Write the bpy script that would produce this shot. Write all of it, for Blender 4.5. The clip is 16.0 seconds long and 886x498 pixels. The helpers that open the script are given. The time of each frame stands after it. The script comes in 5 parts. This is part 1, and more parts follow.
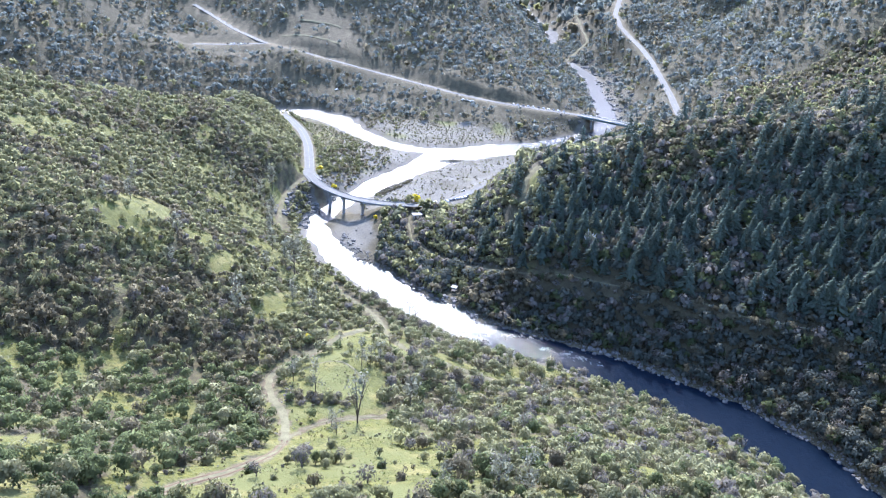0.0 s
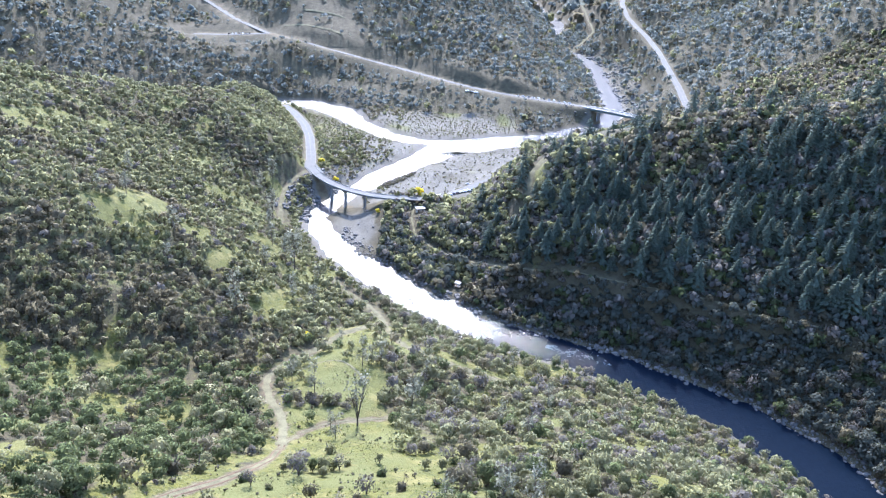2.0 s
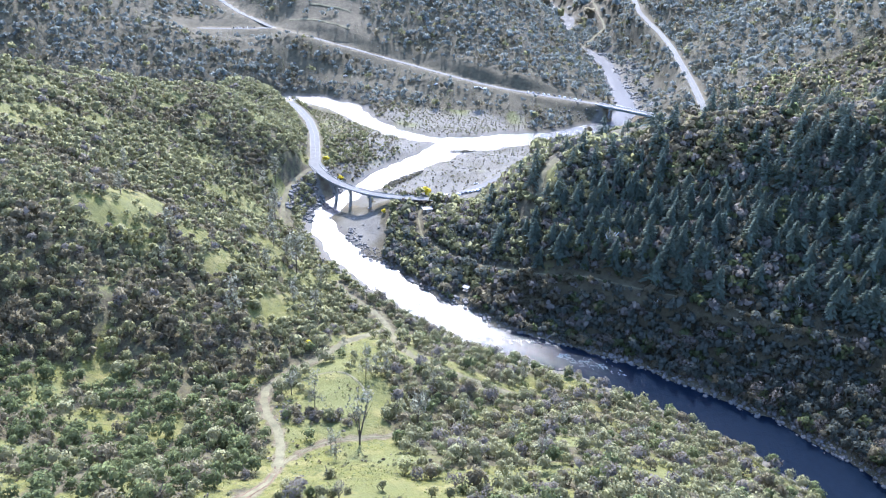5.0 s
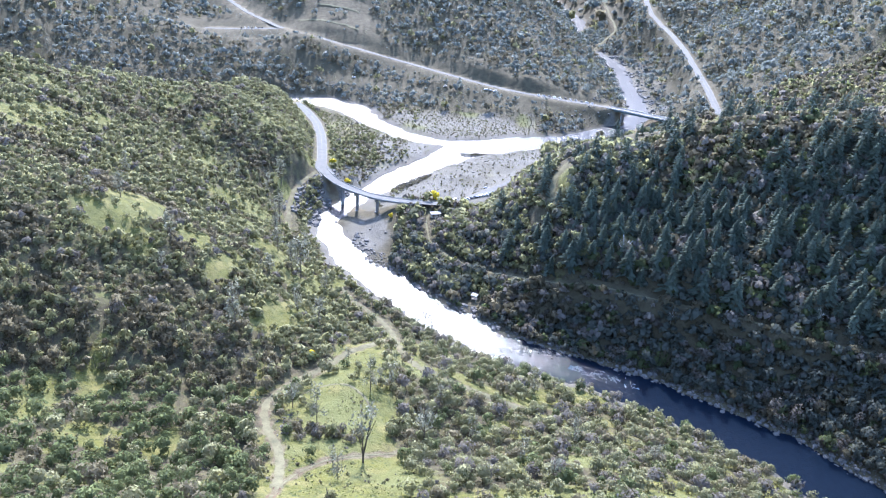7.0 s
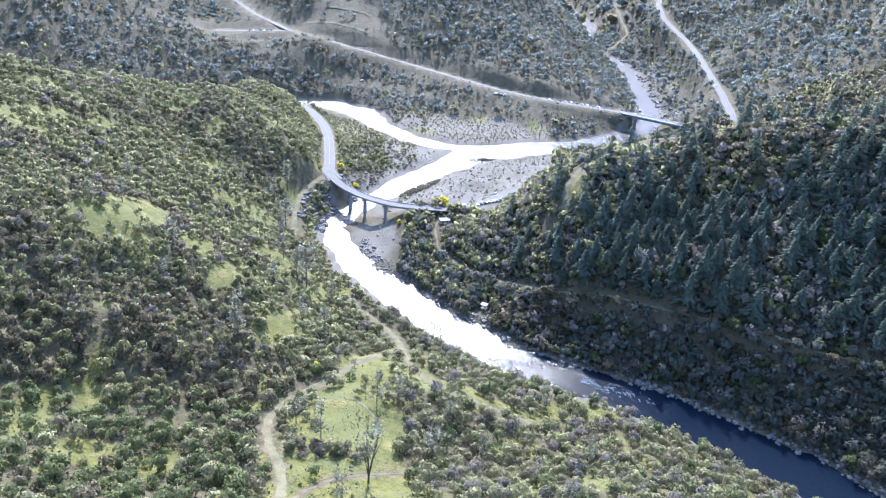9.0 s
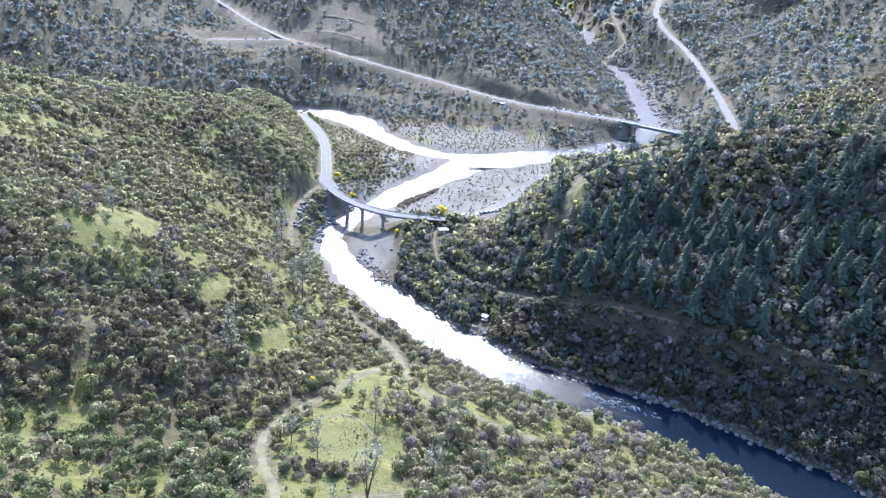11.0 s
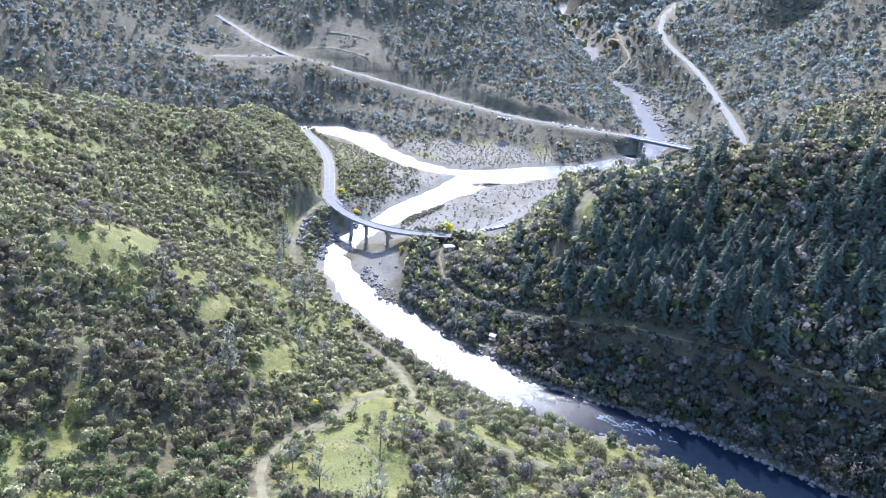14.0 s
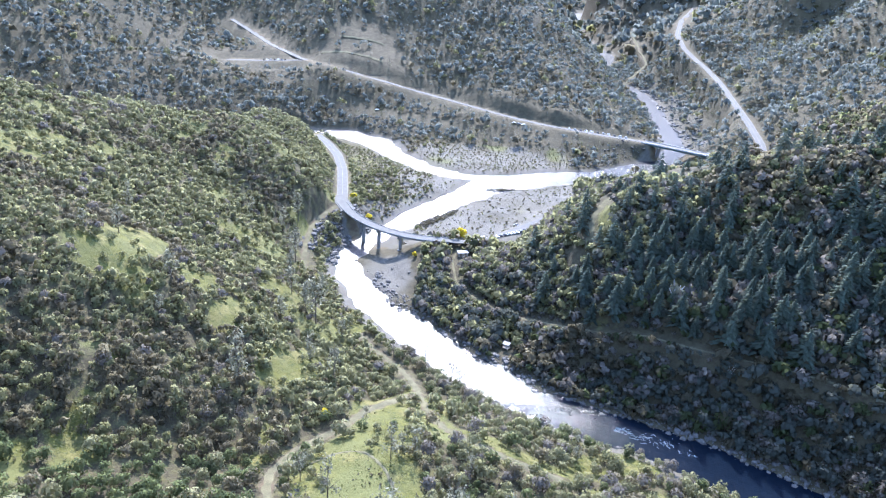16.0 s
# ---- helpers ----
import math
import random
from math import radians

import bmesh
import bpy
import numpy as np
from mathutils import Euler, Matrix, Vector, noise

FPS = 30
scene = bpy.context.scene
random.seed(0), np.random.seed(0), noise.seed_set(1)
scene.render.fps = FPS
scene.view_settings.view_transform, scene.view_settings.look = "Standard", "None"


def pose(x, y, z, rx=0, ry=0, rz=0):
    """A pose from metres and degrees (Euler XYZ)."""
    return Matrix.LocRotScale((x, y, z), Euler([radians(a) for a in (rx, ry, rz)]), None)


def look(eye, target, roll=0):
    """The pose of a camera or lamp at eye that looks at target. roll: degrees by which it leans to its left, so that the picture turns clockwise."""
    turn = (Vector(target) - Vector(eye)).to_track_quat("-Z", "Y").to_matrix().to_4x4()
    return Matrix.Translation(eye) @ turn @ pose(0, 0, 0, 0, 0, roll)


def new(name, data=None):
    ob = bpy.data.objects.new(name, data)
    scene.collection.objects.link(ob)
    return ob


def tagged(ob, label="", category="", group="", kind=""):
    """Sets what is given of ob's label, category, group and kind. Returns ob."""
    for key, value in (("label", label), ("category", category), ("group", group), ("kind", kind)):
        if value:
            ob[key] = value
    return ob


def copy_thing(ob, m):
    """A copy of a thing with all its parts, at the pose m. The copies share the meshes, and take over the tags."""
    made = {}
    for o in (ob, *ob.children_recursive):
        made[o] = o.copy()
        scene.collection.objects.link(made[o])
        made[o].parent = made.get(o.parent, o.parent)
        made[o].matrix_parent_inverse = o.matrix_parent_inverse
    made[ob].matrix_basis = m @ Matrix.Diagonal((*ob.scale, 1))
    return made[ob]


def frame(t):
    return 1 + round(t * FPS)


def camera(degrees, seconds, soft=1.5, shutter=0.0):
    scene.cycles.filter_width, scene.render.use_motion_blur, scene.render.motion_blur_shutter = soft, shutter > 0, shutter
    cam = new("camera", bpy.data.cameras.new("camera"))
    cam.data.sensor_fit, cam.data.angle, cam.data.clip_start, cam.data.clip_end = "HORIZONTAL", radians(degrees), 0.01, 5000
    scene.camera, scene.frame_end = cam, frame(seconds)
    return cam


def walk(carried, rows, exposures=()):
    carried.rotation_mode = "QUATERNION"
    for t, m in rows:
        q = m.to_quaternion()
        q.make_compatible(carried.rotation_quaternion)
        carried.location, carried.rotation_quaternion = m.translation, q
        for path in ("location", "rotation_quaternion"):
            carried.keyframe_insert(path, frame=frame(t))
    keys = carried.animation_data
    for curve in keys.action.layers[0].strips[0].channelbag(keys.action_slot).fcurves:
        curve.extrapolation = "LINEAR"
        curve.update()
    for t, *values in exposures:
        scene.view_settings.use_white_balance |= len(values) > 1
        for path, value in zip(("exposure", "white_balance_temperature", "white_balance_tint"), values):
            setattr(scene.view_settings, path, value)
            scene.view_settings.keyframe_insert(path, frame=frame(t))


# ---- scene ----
EXPOSURE, KELVIN = 2.96, 5500.0
cam = camera(65.0, 16.0, 1.2)
PATH = [
    (0, (-0.02, 0.013, 229.553), (-0.017, 1.8, 228.654), 3.9),
    (0.5, (0.042, 2.231, 229.2), (0.045, 4.014, 228.294), 3.9),
    (1, (0.104, 4.538, 228.714), (0.104, 6.318, 227.802), 3.9),
    (1.5, (0.115, 6.946, 228.149), (0.112, 8.723, 227.232), 3.9),
    (2, (0.062, 9.433, 227.552), (0.056, 11.208, 226.63), 3.9),
    (2.5, (-0.055, 12.057, 226.939), (-0.063, 13.83, 226.014), 3.9),
    (3, (-0.231, 14.792, 226.329), (-0.242, 16.563, 225.4), 3.9),
    (3.5, (-0.437, 17.583, 225.758), (-0.45, 19.353, 224.826), 4.0),
    (4, (-0.644, 20.406, 225.24), (-0.66, 22.174, 224.306), 4.0),
    (6.5, (-1.847, 34.527, 221.354), (-1.886, 36.297, 220.423), 4.1),
    (7, (-2.126, 37.285, 220.848), (-2.171, 39.055, 219.918), 4.2),
    (7.5, (-2.428, 39.985, 220.277), (-2.479, 41.755, 219.348), 4.2),
    (8, (-2.819, 42.595, 219.622), (-2.875, 44.367, 218.694), 4.2),
    (8.5, (-3.265, 45.131, 218.931), (-3.326, 46.903, 218.005), 4.3),
    (9, (-3.721, 47.561, 218.309), (-3.788, 49.334, 217.386), 4.3),
    (11.5, (-5.664, 56.989, 214.209), (-5.724, 58.778, 213.317), 4.2),
    (12, (-6.014, 58.545, 213.651), (-6.074, 60.337, 212.766), 4.2),
    (12.5, (-6.325, 59.985, 212.984), (-6.386, 61.781, 212.107), 4.1),
    (13, (-6.639, 61.455, 212.199), (-6.701, 63.255, 211.329), 4.1),
    (13.5, (-6.943, 63.002, 211.339), (-7.01, 64.805, 210.477), 4.0),
    (14, (-7.214, 64.624, 210.441), (-7.289, 66.43, 209.585), 3.9),
    (14.5, (-7.464, 66.272, 209.552), (-7.545, 68.081, 208.702), 3.9),
    (15, (-7.702, 67.868, 208.706), (-7.791, 69.678, 207.86), 3.9),
    (15.5, (-7.889, 69.466, 207.948), (-7.991, 71.276, 207.105), 3.8),
    (16, (-8.0, 71.122, 207.365), (-8.113, 72.932, 206.522), 3.9),
]
walk(cam, [(t, look(eye, target, roll)) for t, eye, target, roll in PATH], [(0.0, EXPOSURE, KELVIN, 17.0), (16.0, EXPOSURE, KELVIN, 17.0)])

# ---- daylight: a spring sun ahead of the camera ----
SUN_EL, SUN_AZ = 42.0, -6.0
world = bpy.data.worlds.new("sky")
scene.world = world
world.use_nodes = True
wn = world.node_tree
wn.nodes.clear()
sky = wn.nodes.new("ShaderNodeTexSky")
sky.sky_type = "NISHITA"
sky.sun_disc = False
sky.sun_elevation, sky.sun_rotation = radians(SUN_EL), radians(SUN_AZ)
sky.air_density, sky.dust_density = 1.0, 0.8
wb = wn.nodes.new("ShaderNodeBackground")
wb.inputs["Strength"].default_value = 0.15
wo = wn.nodes.new("ShaderNodeOutputWorld")
wn.links.new(sky.outputs[0], wb.inputs[0])
wn.links.new(wb.outputs[0], wo.inputs[0])
sun = new("sun", bpy.data.lights.new("sun", "SUN"))
sun.data.energy, sun.data.angle, sun.data.color = 2.1, radians(0.8), (1.0, 0.95, 0.86)
sun_way = Vector((math.sin(radians(SUN_AZ)) * math.cos(radians(SUN_EL)), math.cos(radians(SUN_AZ)) * math.cos(radians(SUN_EL)), math.sin(radians(SUN_EL))))
sun.matrix_world = look(sun_way * 900, (0, 0, 0))

# ---- materials ----
def mat(name):
    m = bpy.data.materials.new(name)
    m.use_nodes = True
    nt = m.node_tree
    bsdf = nt.nodes["Principled BSDF"]
    return m, nt, bsdf


def node(nt, kind, **values):
    n = nt.nodes.new(kind)
    for key, value in values.items():
        n.inputs[key].default_value = value
    return n


def noise_tex(nt, scale, detail=4.0, rough=0.6, coord=None):
    n = node(nt, "ShaderNodeTexNoise", Scale=scale, Detail=detail, Roughness=rough)
    if coord is not None:
        nt.links.new(coord, n.inputs["Vector"])
    return n


def ramp(nt, src, lo, hi):
    r = nt.nodes.new("ShaderNodeMapRange")
    r.interpolation_type = "SMOOTHSTEP"
    r.inputs["From Min"].default_value, r.inputs["From Max"].default_value = lo, hi
    nt.links.new(src, r.inputs["Value"])
    return r.outputs["Result"]


def blend(nt, fac, a, b, mode="MIX"):
    m = nt.nodes.new("ShaderNodeMix")
    m.data_type, m.blend_type = "RGBA", mode
    for slot, v in ((0, fac), (6, a), (7, b)):
        if isinstance(v, (int, float)):
            m.inputs[slot].default_value = v
        elif isinstance(v, tuple):
            m.inputs[slot].default_value = (*v, 1)
        else:
            nt.links.new(v, m.inputs[slot])
    return m.outputs[2]


def calc(nt, op, a, b):
    m = nt.nodes.new("ShaderNodeMath")
    m.operation = op
    for k, v in ((0, a), (1, b)):
        if isinstance(v, (int, float)):
            m.inputs[k].default_value = v
        else:
            nt.links.new(v, m.inputs[k])
    return m.outputs[0]


def bump(nt, bsdf, height, strength, distance):
    b = node(nt, "ShaderNodeBump", Strength=strength, Distance=distance)
    nt.links.new(height, b.inputs["Height"])
    nt.links.new(b.outputs[0], bsdf.inputs["Normal"])


def plain(name, colour, rough=0.7, metal=0.0, vary=0.25, scale=3.0, relief=0.0):
    m, nt, bsdf = mat(name)
    pos = nt.nodes.new("ShaderNodeTexCoord").outputs["Object"]
    fine, broad = noise_tex(nt, scale * 5, 5, 0.65, pos), noise_tex(nt, scale * 0.6, 3, 0.5, pos)
    dark = tuple(c * (1 - vary) for c in colour)
    light = tuple(min(1, c * (1 + vary)) for c in colour)
    both = calc(nt, "ADD", calc(nt, "MULTIPLY", fine.outputs[0], 0.5), calc(nt, "MULTIPLY", broad.outputs[0], 0.5))
    nt.links.new(blend(nt, ramp(nt, both, 0.35, 0.65), dark, light), bsdf.inputs["Base Color"])
    bsdf.inputs["Roughness"].default_value, bsdf.inputs["Metallic"].default_value = rough, metal
    bsdf.inputs["Specular IOR Level"].default_value = 0.5 if rough < 0.5 else 0.15
    if relief:
        bump(nt, bsdf, fine.outputs[0], 0.6, relief)
    return m


def foliage(name, shade, lit, glow=0.66):
    """Leaves: colour varies from tuft to tuft and from plant to plant; some light comes through."""
    m, nt, bsdf = mat(name)
    tint = nt.nodes.new("ShaderNodeAttribute")
    tint.attribute_name = "tint"
    one = nt.nodes.new("ShaderNodeObjectInfo").outputs["Random"]
    tuft = nt.nodes.new("ShaderNodeNewGeometry").outputs["Random Per Island"]
    plant = calc(nt, "ADD", calc(nt, "MULTIPLY", tint.outputs["Fac"], 0.5), calc(nt, "MULTIPLY", one, 0.3))
    f = calc(nt, "ADD", plant, calc(nt, "MULTIPLY", calc(nt, "SUBTRACT", tuft, 0.5), 0.42))
    colour = blend(nt, f, shade, lit)
    nt.links.new(colour, bsdf.inputs["Base Color"])
    bsdf.inputs["Roughness"].default_value = 0.6
    bsdf.inputs["Specular IOR Level"].default_value = 0.08
    through_leaf = nt.nodes.new("ShaderNodeBsdfTranslucent")
    nt.links.new(blend(nt, 0.35, colour, colour, "ADD"), through_leaf.inputs["Color"])
    mix = nt.nodes.new("ShaderNodeMixShader")
    mix.inputs[0].default_value = glow
    nt.links.new(bsdf.outputs[0], mix.inputs[1])
    nt.links.new(through_leaf.outputs[0], mix.inputs[2])
    nt.links.new(mix.outputs[0], nt.nodes["Material Output"].inputs["Surface"])
    return m


def make_ground_material():
    m, nt, bsdf = mat("hillside_ground")
    pos = nt.nodes.new("ShaderNodeNewGeometry").outputs["Position"]
    cover = nt.nodes.new("ShaderNodeAttribute")
    cover.attribute_name = "cover"
    part_of = nt.nodes.new("ShaderNodeSeparateColor")
    nt.links.new(cover.outputs["Color"], part_of.inputs[0])
    grass, gravel, soil = part_of.outputs
    fine, mid, broad = noise_tex(nt, 1.6, 6, 0.7, pos), noise_tex(nt, 0.22, 5, 0.62, pos), noise_tex(nt, 0.035, 3, 0.55, pos)
    pebble = nt.nodes.new("ShaderNodeTexVoronoi")
    pebble.inputs["Scale"].default_value = 0.9
    nt.links.new(pos, pebble.inputs["Vector"])
    litter = blend(nt, ramp(nt, mid.outputs[0], 0.35, 0.65), (0.034, 0.026, 0.015), (0.062, 0.050, 0.028))
    litter = blend(nt, ramp(nt, fine.outputs[0], 0.4, 0.7), litter, (0.058, 0.053, 0.026))
    green = blend(nt, ramp(nt, mid.outputs[0], 0.36, 0.62), (0.042, 0.044, 0.007), (0.086, 0.082, 0.014))
    green = blend(nt, ramp(nt, fine.outputs[0], 0.48, 0.60), green, (0.096, 0.092, 0.032))
    dry = noise_tex(nt, 0.09, 6, 0.7, pos)
    green = blend(nt, ramp(nt, dry.outputs[0], 0.50, 0.60), green, (0.118, 0.104, 0.034))
    weeds = noise_tex(nt, 0.6, 4, 0.7, pos)
    green = blend(nt, ramp(nt, weeds.outputs[0], 0.56, 0.66), green, (0.034, 0.042, 0.014))
    green = blend(nt, ramp(nt, broad.outputs[0], 0.46, 0.64), green, (0.084, 0.084, 0.026))
    stones = blend(nt, pebble.outputs["Distance"], (0.125, 0.114, 0.092), (0.070, 0.064, 0.053))
    stones = blend(nt, ramp(nt, mid.outputs[0], 0.4, 0.7), stones, (0.110, 0.100, 0.079))
    stones = blend(nt, ramp(nt, broad.outputs[0], 0.42, 0.62), stones, (0.086, 0.077, 0.058))
    stones = blend(nt, ramp(nt, fine.outputs[0], 0.55, 0.7), stones, (0.064, 0.060, 0.054))
    dirt = blend(nt, ramp(nt, mid.outputs[0], 0.35, 0.65), (0.072, 0.052, 0.031), (0.108, 0.090, 0.052))

    def edge(mask, wide=0.9):
        ragged = calc(nt, "ADD", mask, calc(nt, "MULTIPLY", calc(nt, "SUBTRACT", fine.outputs[0], 0.5), wide))
        ragged = calc(nt, "ADD", ragged, calc(nt, "MULTIPLY", calc(nt, "SUBTRACT", mid.outputs[0], 0.5), wide))
        return ramp(nt, ragged, 0.25, 0.75)

    colour = blend(nt, edge(grass), litter, green)
    colour = blend(nt, edge(gravel, 0.35), colour, stones)
    colour = blend(nt, edge(soil, 0.35), colour, dirt)
    nt.links.new(colour, bsdf.inputs["Base Color"])
    bsdf.inputs["Roughness"].default_value = 0.9
    bsdf.inputs["Specular IOR Level"].default_value = 0.2
    bump(nt, bsdf, calc(nt, "ADD", fine.outputs[0], calc(nt, "MULTIPLY", pebble.outputs["Distance"], 0.5)), 0.7, 0.5)
    return m


def make_water_material():
    m, nt, bsdf = mat("river_water")
    pos = nt.nodes.new("ShaderNodeNewGeometry").outputs["Position"]
    swell, chop = noise_tex(nt, 0.33, 4, 0.6, pos), noise_tex(nt, 1.3, 4, 0.6, pos)
    nt.links.new(blend(nt, swell.outputs[0], (0.002, 0.004, 0.008), (0.005, 0.009, 0.016)), bsdf.inputs["Base Color"])
    # shallow and ruffled above the rapids, a calm deep pool below them
    apart = nt.nodes.new("ShaderNodeSeparateXYZ")
    nt.links.new(pos, apart.inputs[0])
    ruffled = ramp(nt, apart.outputs["Y"], 304.0, 462.0)
    upstream = ramp(nt, apart.outputs["Y"], 705.0, 835.0)
    rough = calc(nt, "ADD", 0.12, calc(nt, "MULTIPLY", ruffled, 0.10))
    nt.links.new(calc(nt, "ADD", rough, calc(nt, "MULTIPLY", upstream, 0.12)), bsdf.inputs["Roughness"])
    bsdf.inputs["IOR"].default_value = 1.33
    height = calc(nt, "ADD", swell.outputs[0], calc(nt, "MULTIPLY", chop.outputs[0], 0.5))
    bump(nt, bsdf, calc(nt, "MULTIPLY", height, calc(nt, "ADD", 0.55, calc(nt, "MULTIPLY", ruffled, 0.45))), 0.9, 0.5)
    # gloss follows Fresnel, scaled by place: glitter put upstream, darkness over the pool
    slope = bsdf.inputs["Normal"].links[0].from_socket
    body, shine = nt.nodes.new("ShaderNodeBsdfDiffuse"), nt.nodes.new("ShaderNodeBsdfGlossy")
    nt.links.new(bsdf.inputs["Base Color"].links[0].from_socket, body.inputs["Color"])
    nt.links.new(bsdf.inputs["Roughness"].links[0].from_socket, shine.inputs["Roughness"])
    facing = node(nt, "ShaderNodeFresnel", IOR=1.33)
    for one in (body, shine, facing):
        nt.links.new(slope, one.inputs["Normal"])
    mix = nt.nodes.new("ShaderNodeMixShader")
    nt.links.new(calc(nt, "MULTIPLY", facing.outputs[0], calc(nt, "ADD", 0.013, calc(nt, "MULTIPLY", ruffled, 0.077))), mix.inputs[0])
    nt.links.new(body.outputs[0], mix.inputs[1])
    nt.links.new(shine.outputs[0], mix.inputs[2])
    nt.links.new(mix.outputs[0], nt.nodes["Material Output"].inputs["Surface"])
    return m


GROUND, WATER = make_ground_material(), make_water_material()
OAK_LEAF = foliage("oak_leaves", (0.104, 0.106, 0.050), (0.192, 0.190, 0.098))
BRUSH_LEAF = foliage("brush_leaves", (0.078, 0.070, 0.044), (0.150, 0.134, 0.088))
SAGE_LEAF = foliage("sage_leaves", (0.100, 0.102, 0.052), (0.192, 0.190, 0.108))
GREEN_LEAF = foliage("green_leaves", (0.050, 0.064, 0.028), (0.108, 0.124, 0.056))
# east-hill oaks: the slope's shade is put into this darker leaf colour
SHADED_OAK_LEAF = foliage("shaded_oak_leaves", (0.044, 0.050, 0.040), (0.096, 0.102, 0.080), 0.45)
FIR_LEAF = foliage("fir_needles", (0.050, 0.066, 0.052), (0.150, 0.178, 0.128), 0.5)
PINE_LEAF = foliage("pine_needles", (0.125, 0.128, 0.094), (0.212, 0.214, 0.160))
# far woods: distance haze is put into this paler, bluer leaf colour
HAZED_LEAF = foliage("hazed_woodland_leaves", (0.096, 0.109, 0.098), (0.150, 0.168, 0.152), 0.55)
TWIG = foliage("bare_twigs", (0.075, 0.066, 0.054), (0.150, 0.134, 0.110), 0.35)
YELLOW_LEAF = foliage("yellow_leaves", (0.36, 0.30, 0.02), (0.56, 0.47, 0.05))
GRASS_BLADE = foliage("green_grass", (0.050, 0.070, 0.014), (0.11, 0.13, 0.030))
DRY_BLADE = foliage("dry_grass", (0.10, 0.090, 0.045), (0.17, 0.155, 0.085))
BARK = plain("bark", (0.095, 0.078, 0.062), 0.9, vary=0.4, scale=1.5)
ASPHALT = plain("worn_asphalt", (0.100, 0.096, 0.088), 0.85, vary=0.15, scale=0.5)
CONCRETE = plain("pale_concrete", (0.20, 0.195, 0.183), 0.8, vary=0.15, scale=0.6, relief=0.02)
TRAIL = plain("trail_dirt", (0.098, 0.088, 0.050), 0.95, vary=0.3, scale=0.35, relief=0.05)
ROCK = plain("river_rock", (0.100, 0.093, 0.084), 0.85, vary=0.35, scale=0.8, relief=0.08)
PAINT_LINE = plain("road_paint", (0.18, 0.17, 0.14), 0.7, vary=0.1)
FOAM = plain("white_water", (0.42, 0.44, 0.46), 0.6, vary=0.12, scale=1.0, relief=0.08)
GLASS_DARK = plain("car_glass", (0.02, 0.025, 0.03), 0.08, vary=0.1)
TYRE = plain("tyre_rubber", (0.02, 0.02, 0.02), 0.85)
STEEL = plain("galvanised_steel", (0.5, 0.5, 0.5), 0.45, 0.8)
ROOF = plain("pale_roof", (0.17, 0.165, 0.155), 0.6, vary=0.08)
WOOD = plain("weathered_wood", (0.26, 0.22, 0.18), 0.85, vary=0.25)
PALE_BARK = plain("bleached_wood", (0.42, 0.40, 0.37), 0.85, vary=0.2)
GIRDER = plain("bridge_steel", (0.09, 0.12, 0.11), 0.5, vary=0.2)
RUBBER = plain("black_trim", (0.025, 0.025, 0.027), 0.6)
LAMP_WHITE = plain("headlamp_lens", (0.7, 0.7, 0.68), 0.15, vary=0.05)
LAMP_RED = plain("tail_lamp_lens", (0.30, 0.02, 0.02), 0.25, vary=0.05)
WALL_TAN = plain("tan_block_wall", (0.34, 0.29, 0.22), 0.85, vary=0.12)
DOOR_BROWN = plain("brown_door_paint", (0.12, 0.08, 0.05), 0.6)
RED_DIRT = plain("red_clay", (0.088, 0.058, 0.036), 0.95, vary=0.35, scale=0.4, relief=0.05)
GORGE_ROCK = plain("gorge_bedrock", (0.095, 0.092, 0.086), 0.85, vary=0.35, scale=0.3, relief=0.1)

# ---- the lie of the land ----
# Crests, gullies, banks and benches as lines of (x, y, height above the river); UNIT turns them into metres.
UNIT = 1.15


def line(*pts):
    return np.array(pts, float) * UNIT


RIVER = line((215, 136, 0), (186, 178, 0), (165, 205, 0), (156.6, 222, 0), (133, 248.3, 0), (114.7, 258.8, 0), (94.8, 273.1, 0), (72.9, 283.9, 0), (61.5, 288.8, 0),
             (45, 292.8, 0), (29, 300.6, 0), (15, 305.8, 0), (2, 317.2, 0), (-13.6, 327.5, 0), (-26, 340.5, 0), (-41.8, 355, 0), (-62.3, 374.8, 0), (-75.5, 396, 0),
             (-86, 421.3, 0), (-78.7, 448.5, -0), (-68.1, 471, 0), (-50.3, 503.7, 0), (-26, 541.3, 0), (-1.1, 579.8, 0), (37.9, 599.9, 0), (82.2, 621.2, 0), (139.2, 667.1, 0.5),
             (165, 708.9, 1), (168.6, 763, 2), (172.4, 841.3, 3), (175.1, 910.8, 4), (164.3, 966.4, 5), (138.6, 1021.6, 6), (131.1, 1089.1, 7), (153.4, 1158.9, 7.5), (166.2, 1206, 8),
             (143.3, 1293, 8), (129, 1423.6, 9), (135, 1627.3, 9), (171.2, 1794.5, 13.3), (264.9, 1952.6, 22))
RIVER_HALF = np.array([15, 14, 13, 13, 12.5, 12, 11.5, 11, 10.5, 10.5, 10.5, 10.5, 11, 12, 12, 10.8, 8.7, 7.6, 6.9, 7, 8, 10.5, 12, 17.5, 15.5, 9, 10, 11, 10, 9.3, 9, 9, 9, 9, 9, 9, 15, 15, 15, 15, 15]) * UNIT
FORK = line((-1.2, 586.8, 0), (-32.5, 588.9, 0), (-59.4, 601, 0), (-87.7, 628.9, 0), (-112.9, 661.9, 0), (-143.7, 679.7, 0), (-184.3, 672.3, 0), (-227.2, 630.4, 0), (-296.5, 574.1, 0), (-360.3, 552.9, 0))
FORK_HALF = np.array([10, 8, 10, 10.5, 15, 13, 10, 10, 10, 10]) * UNIT

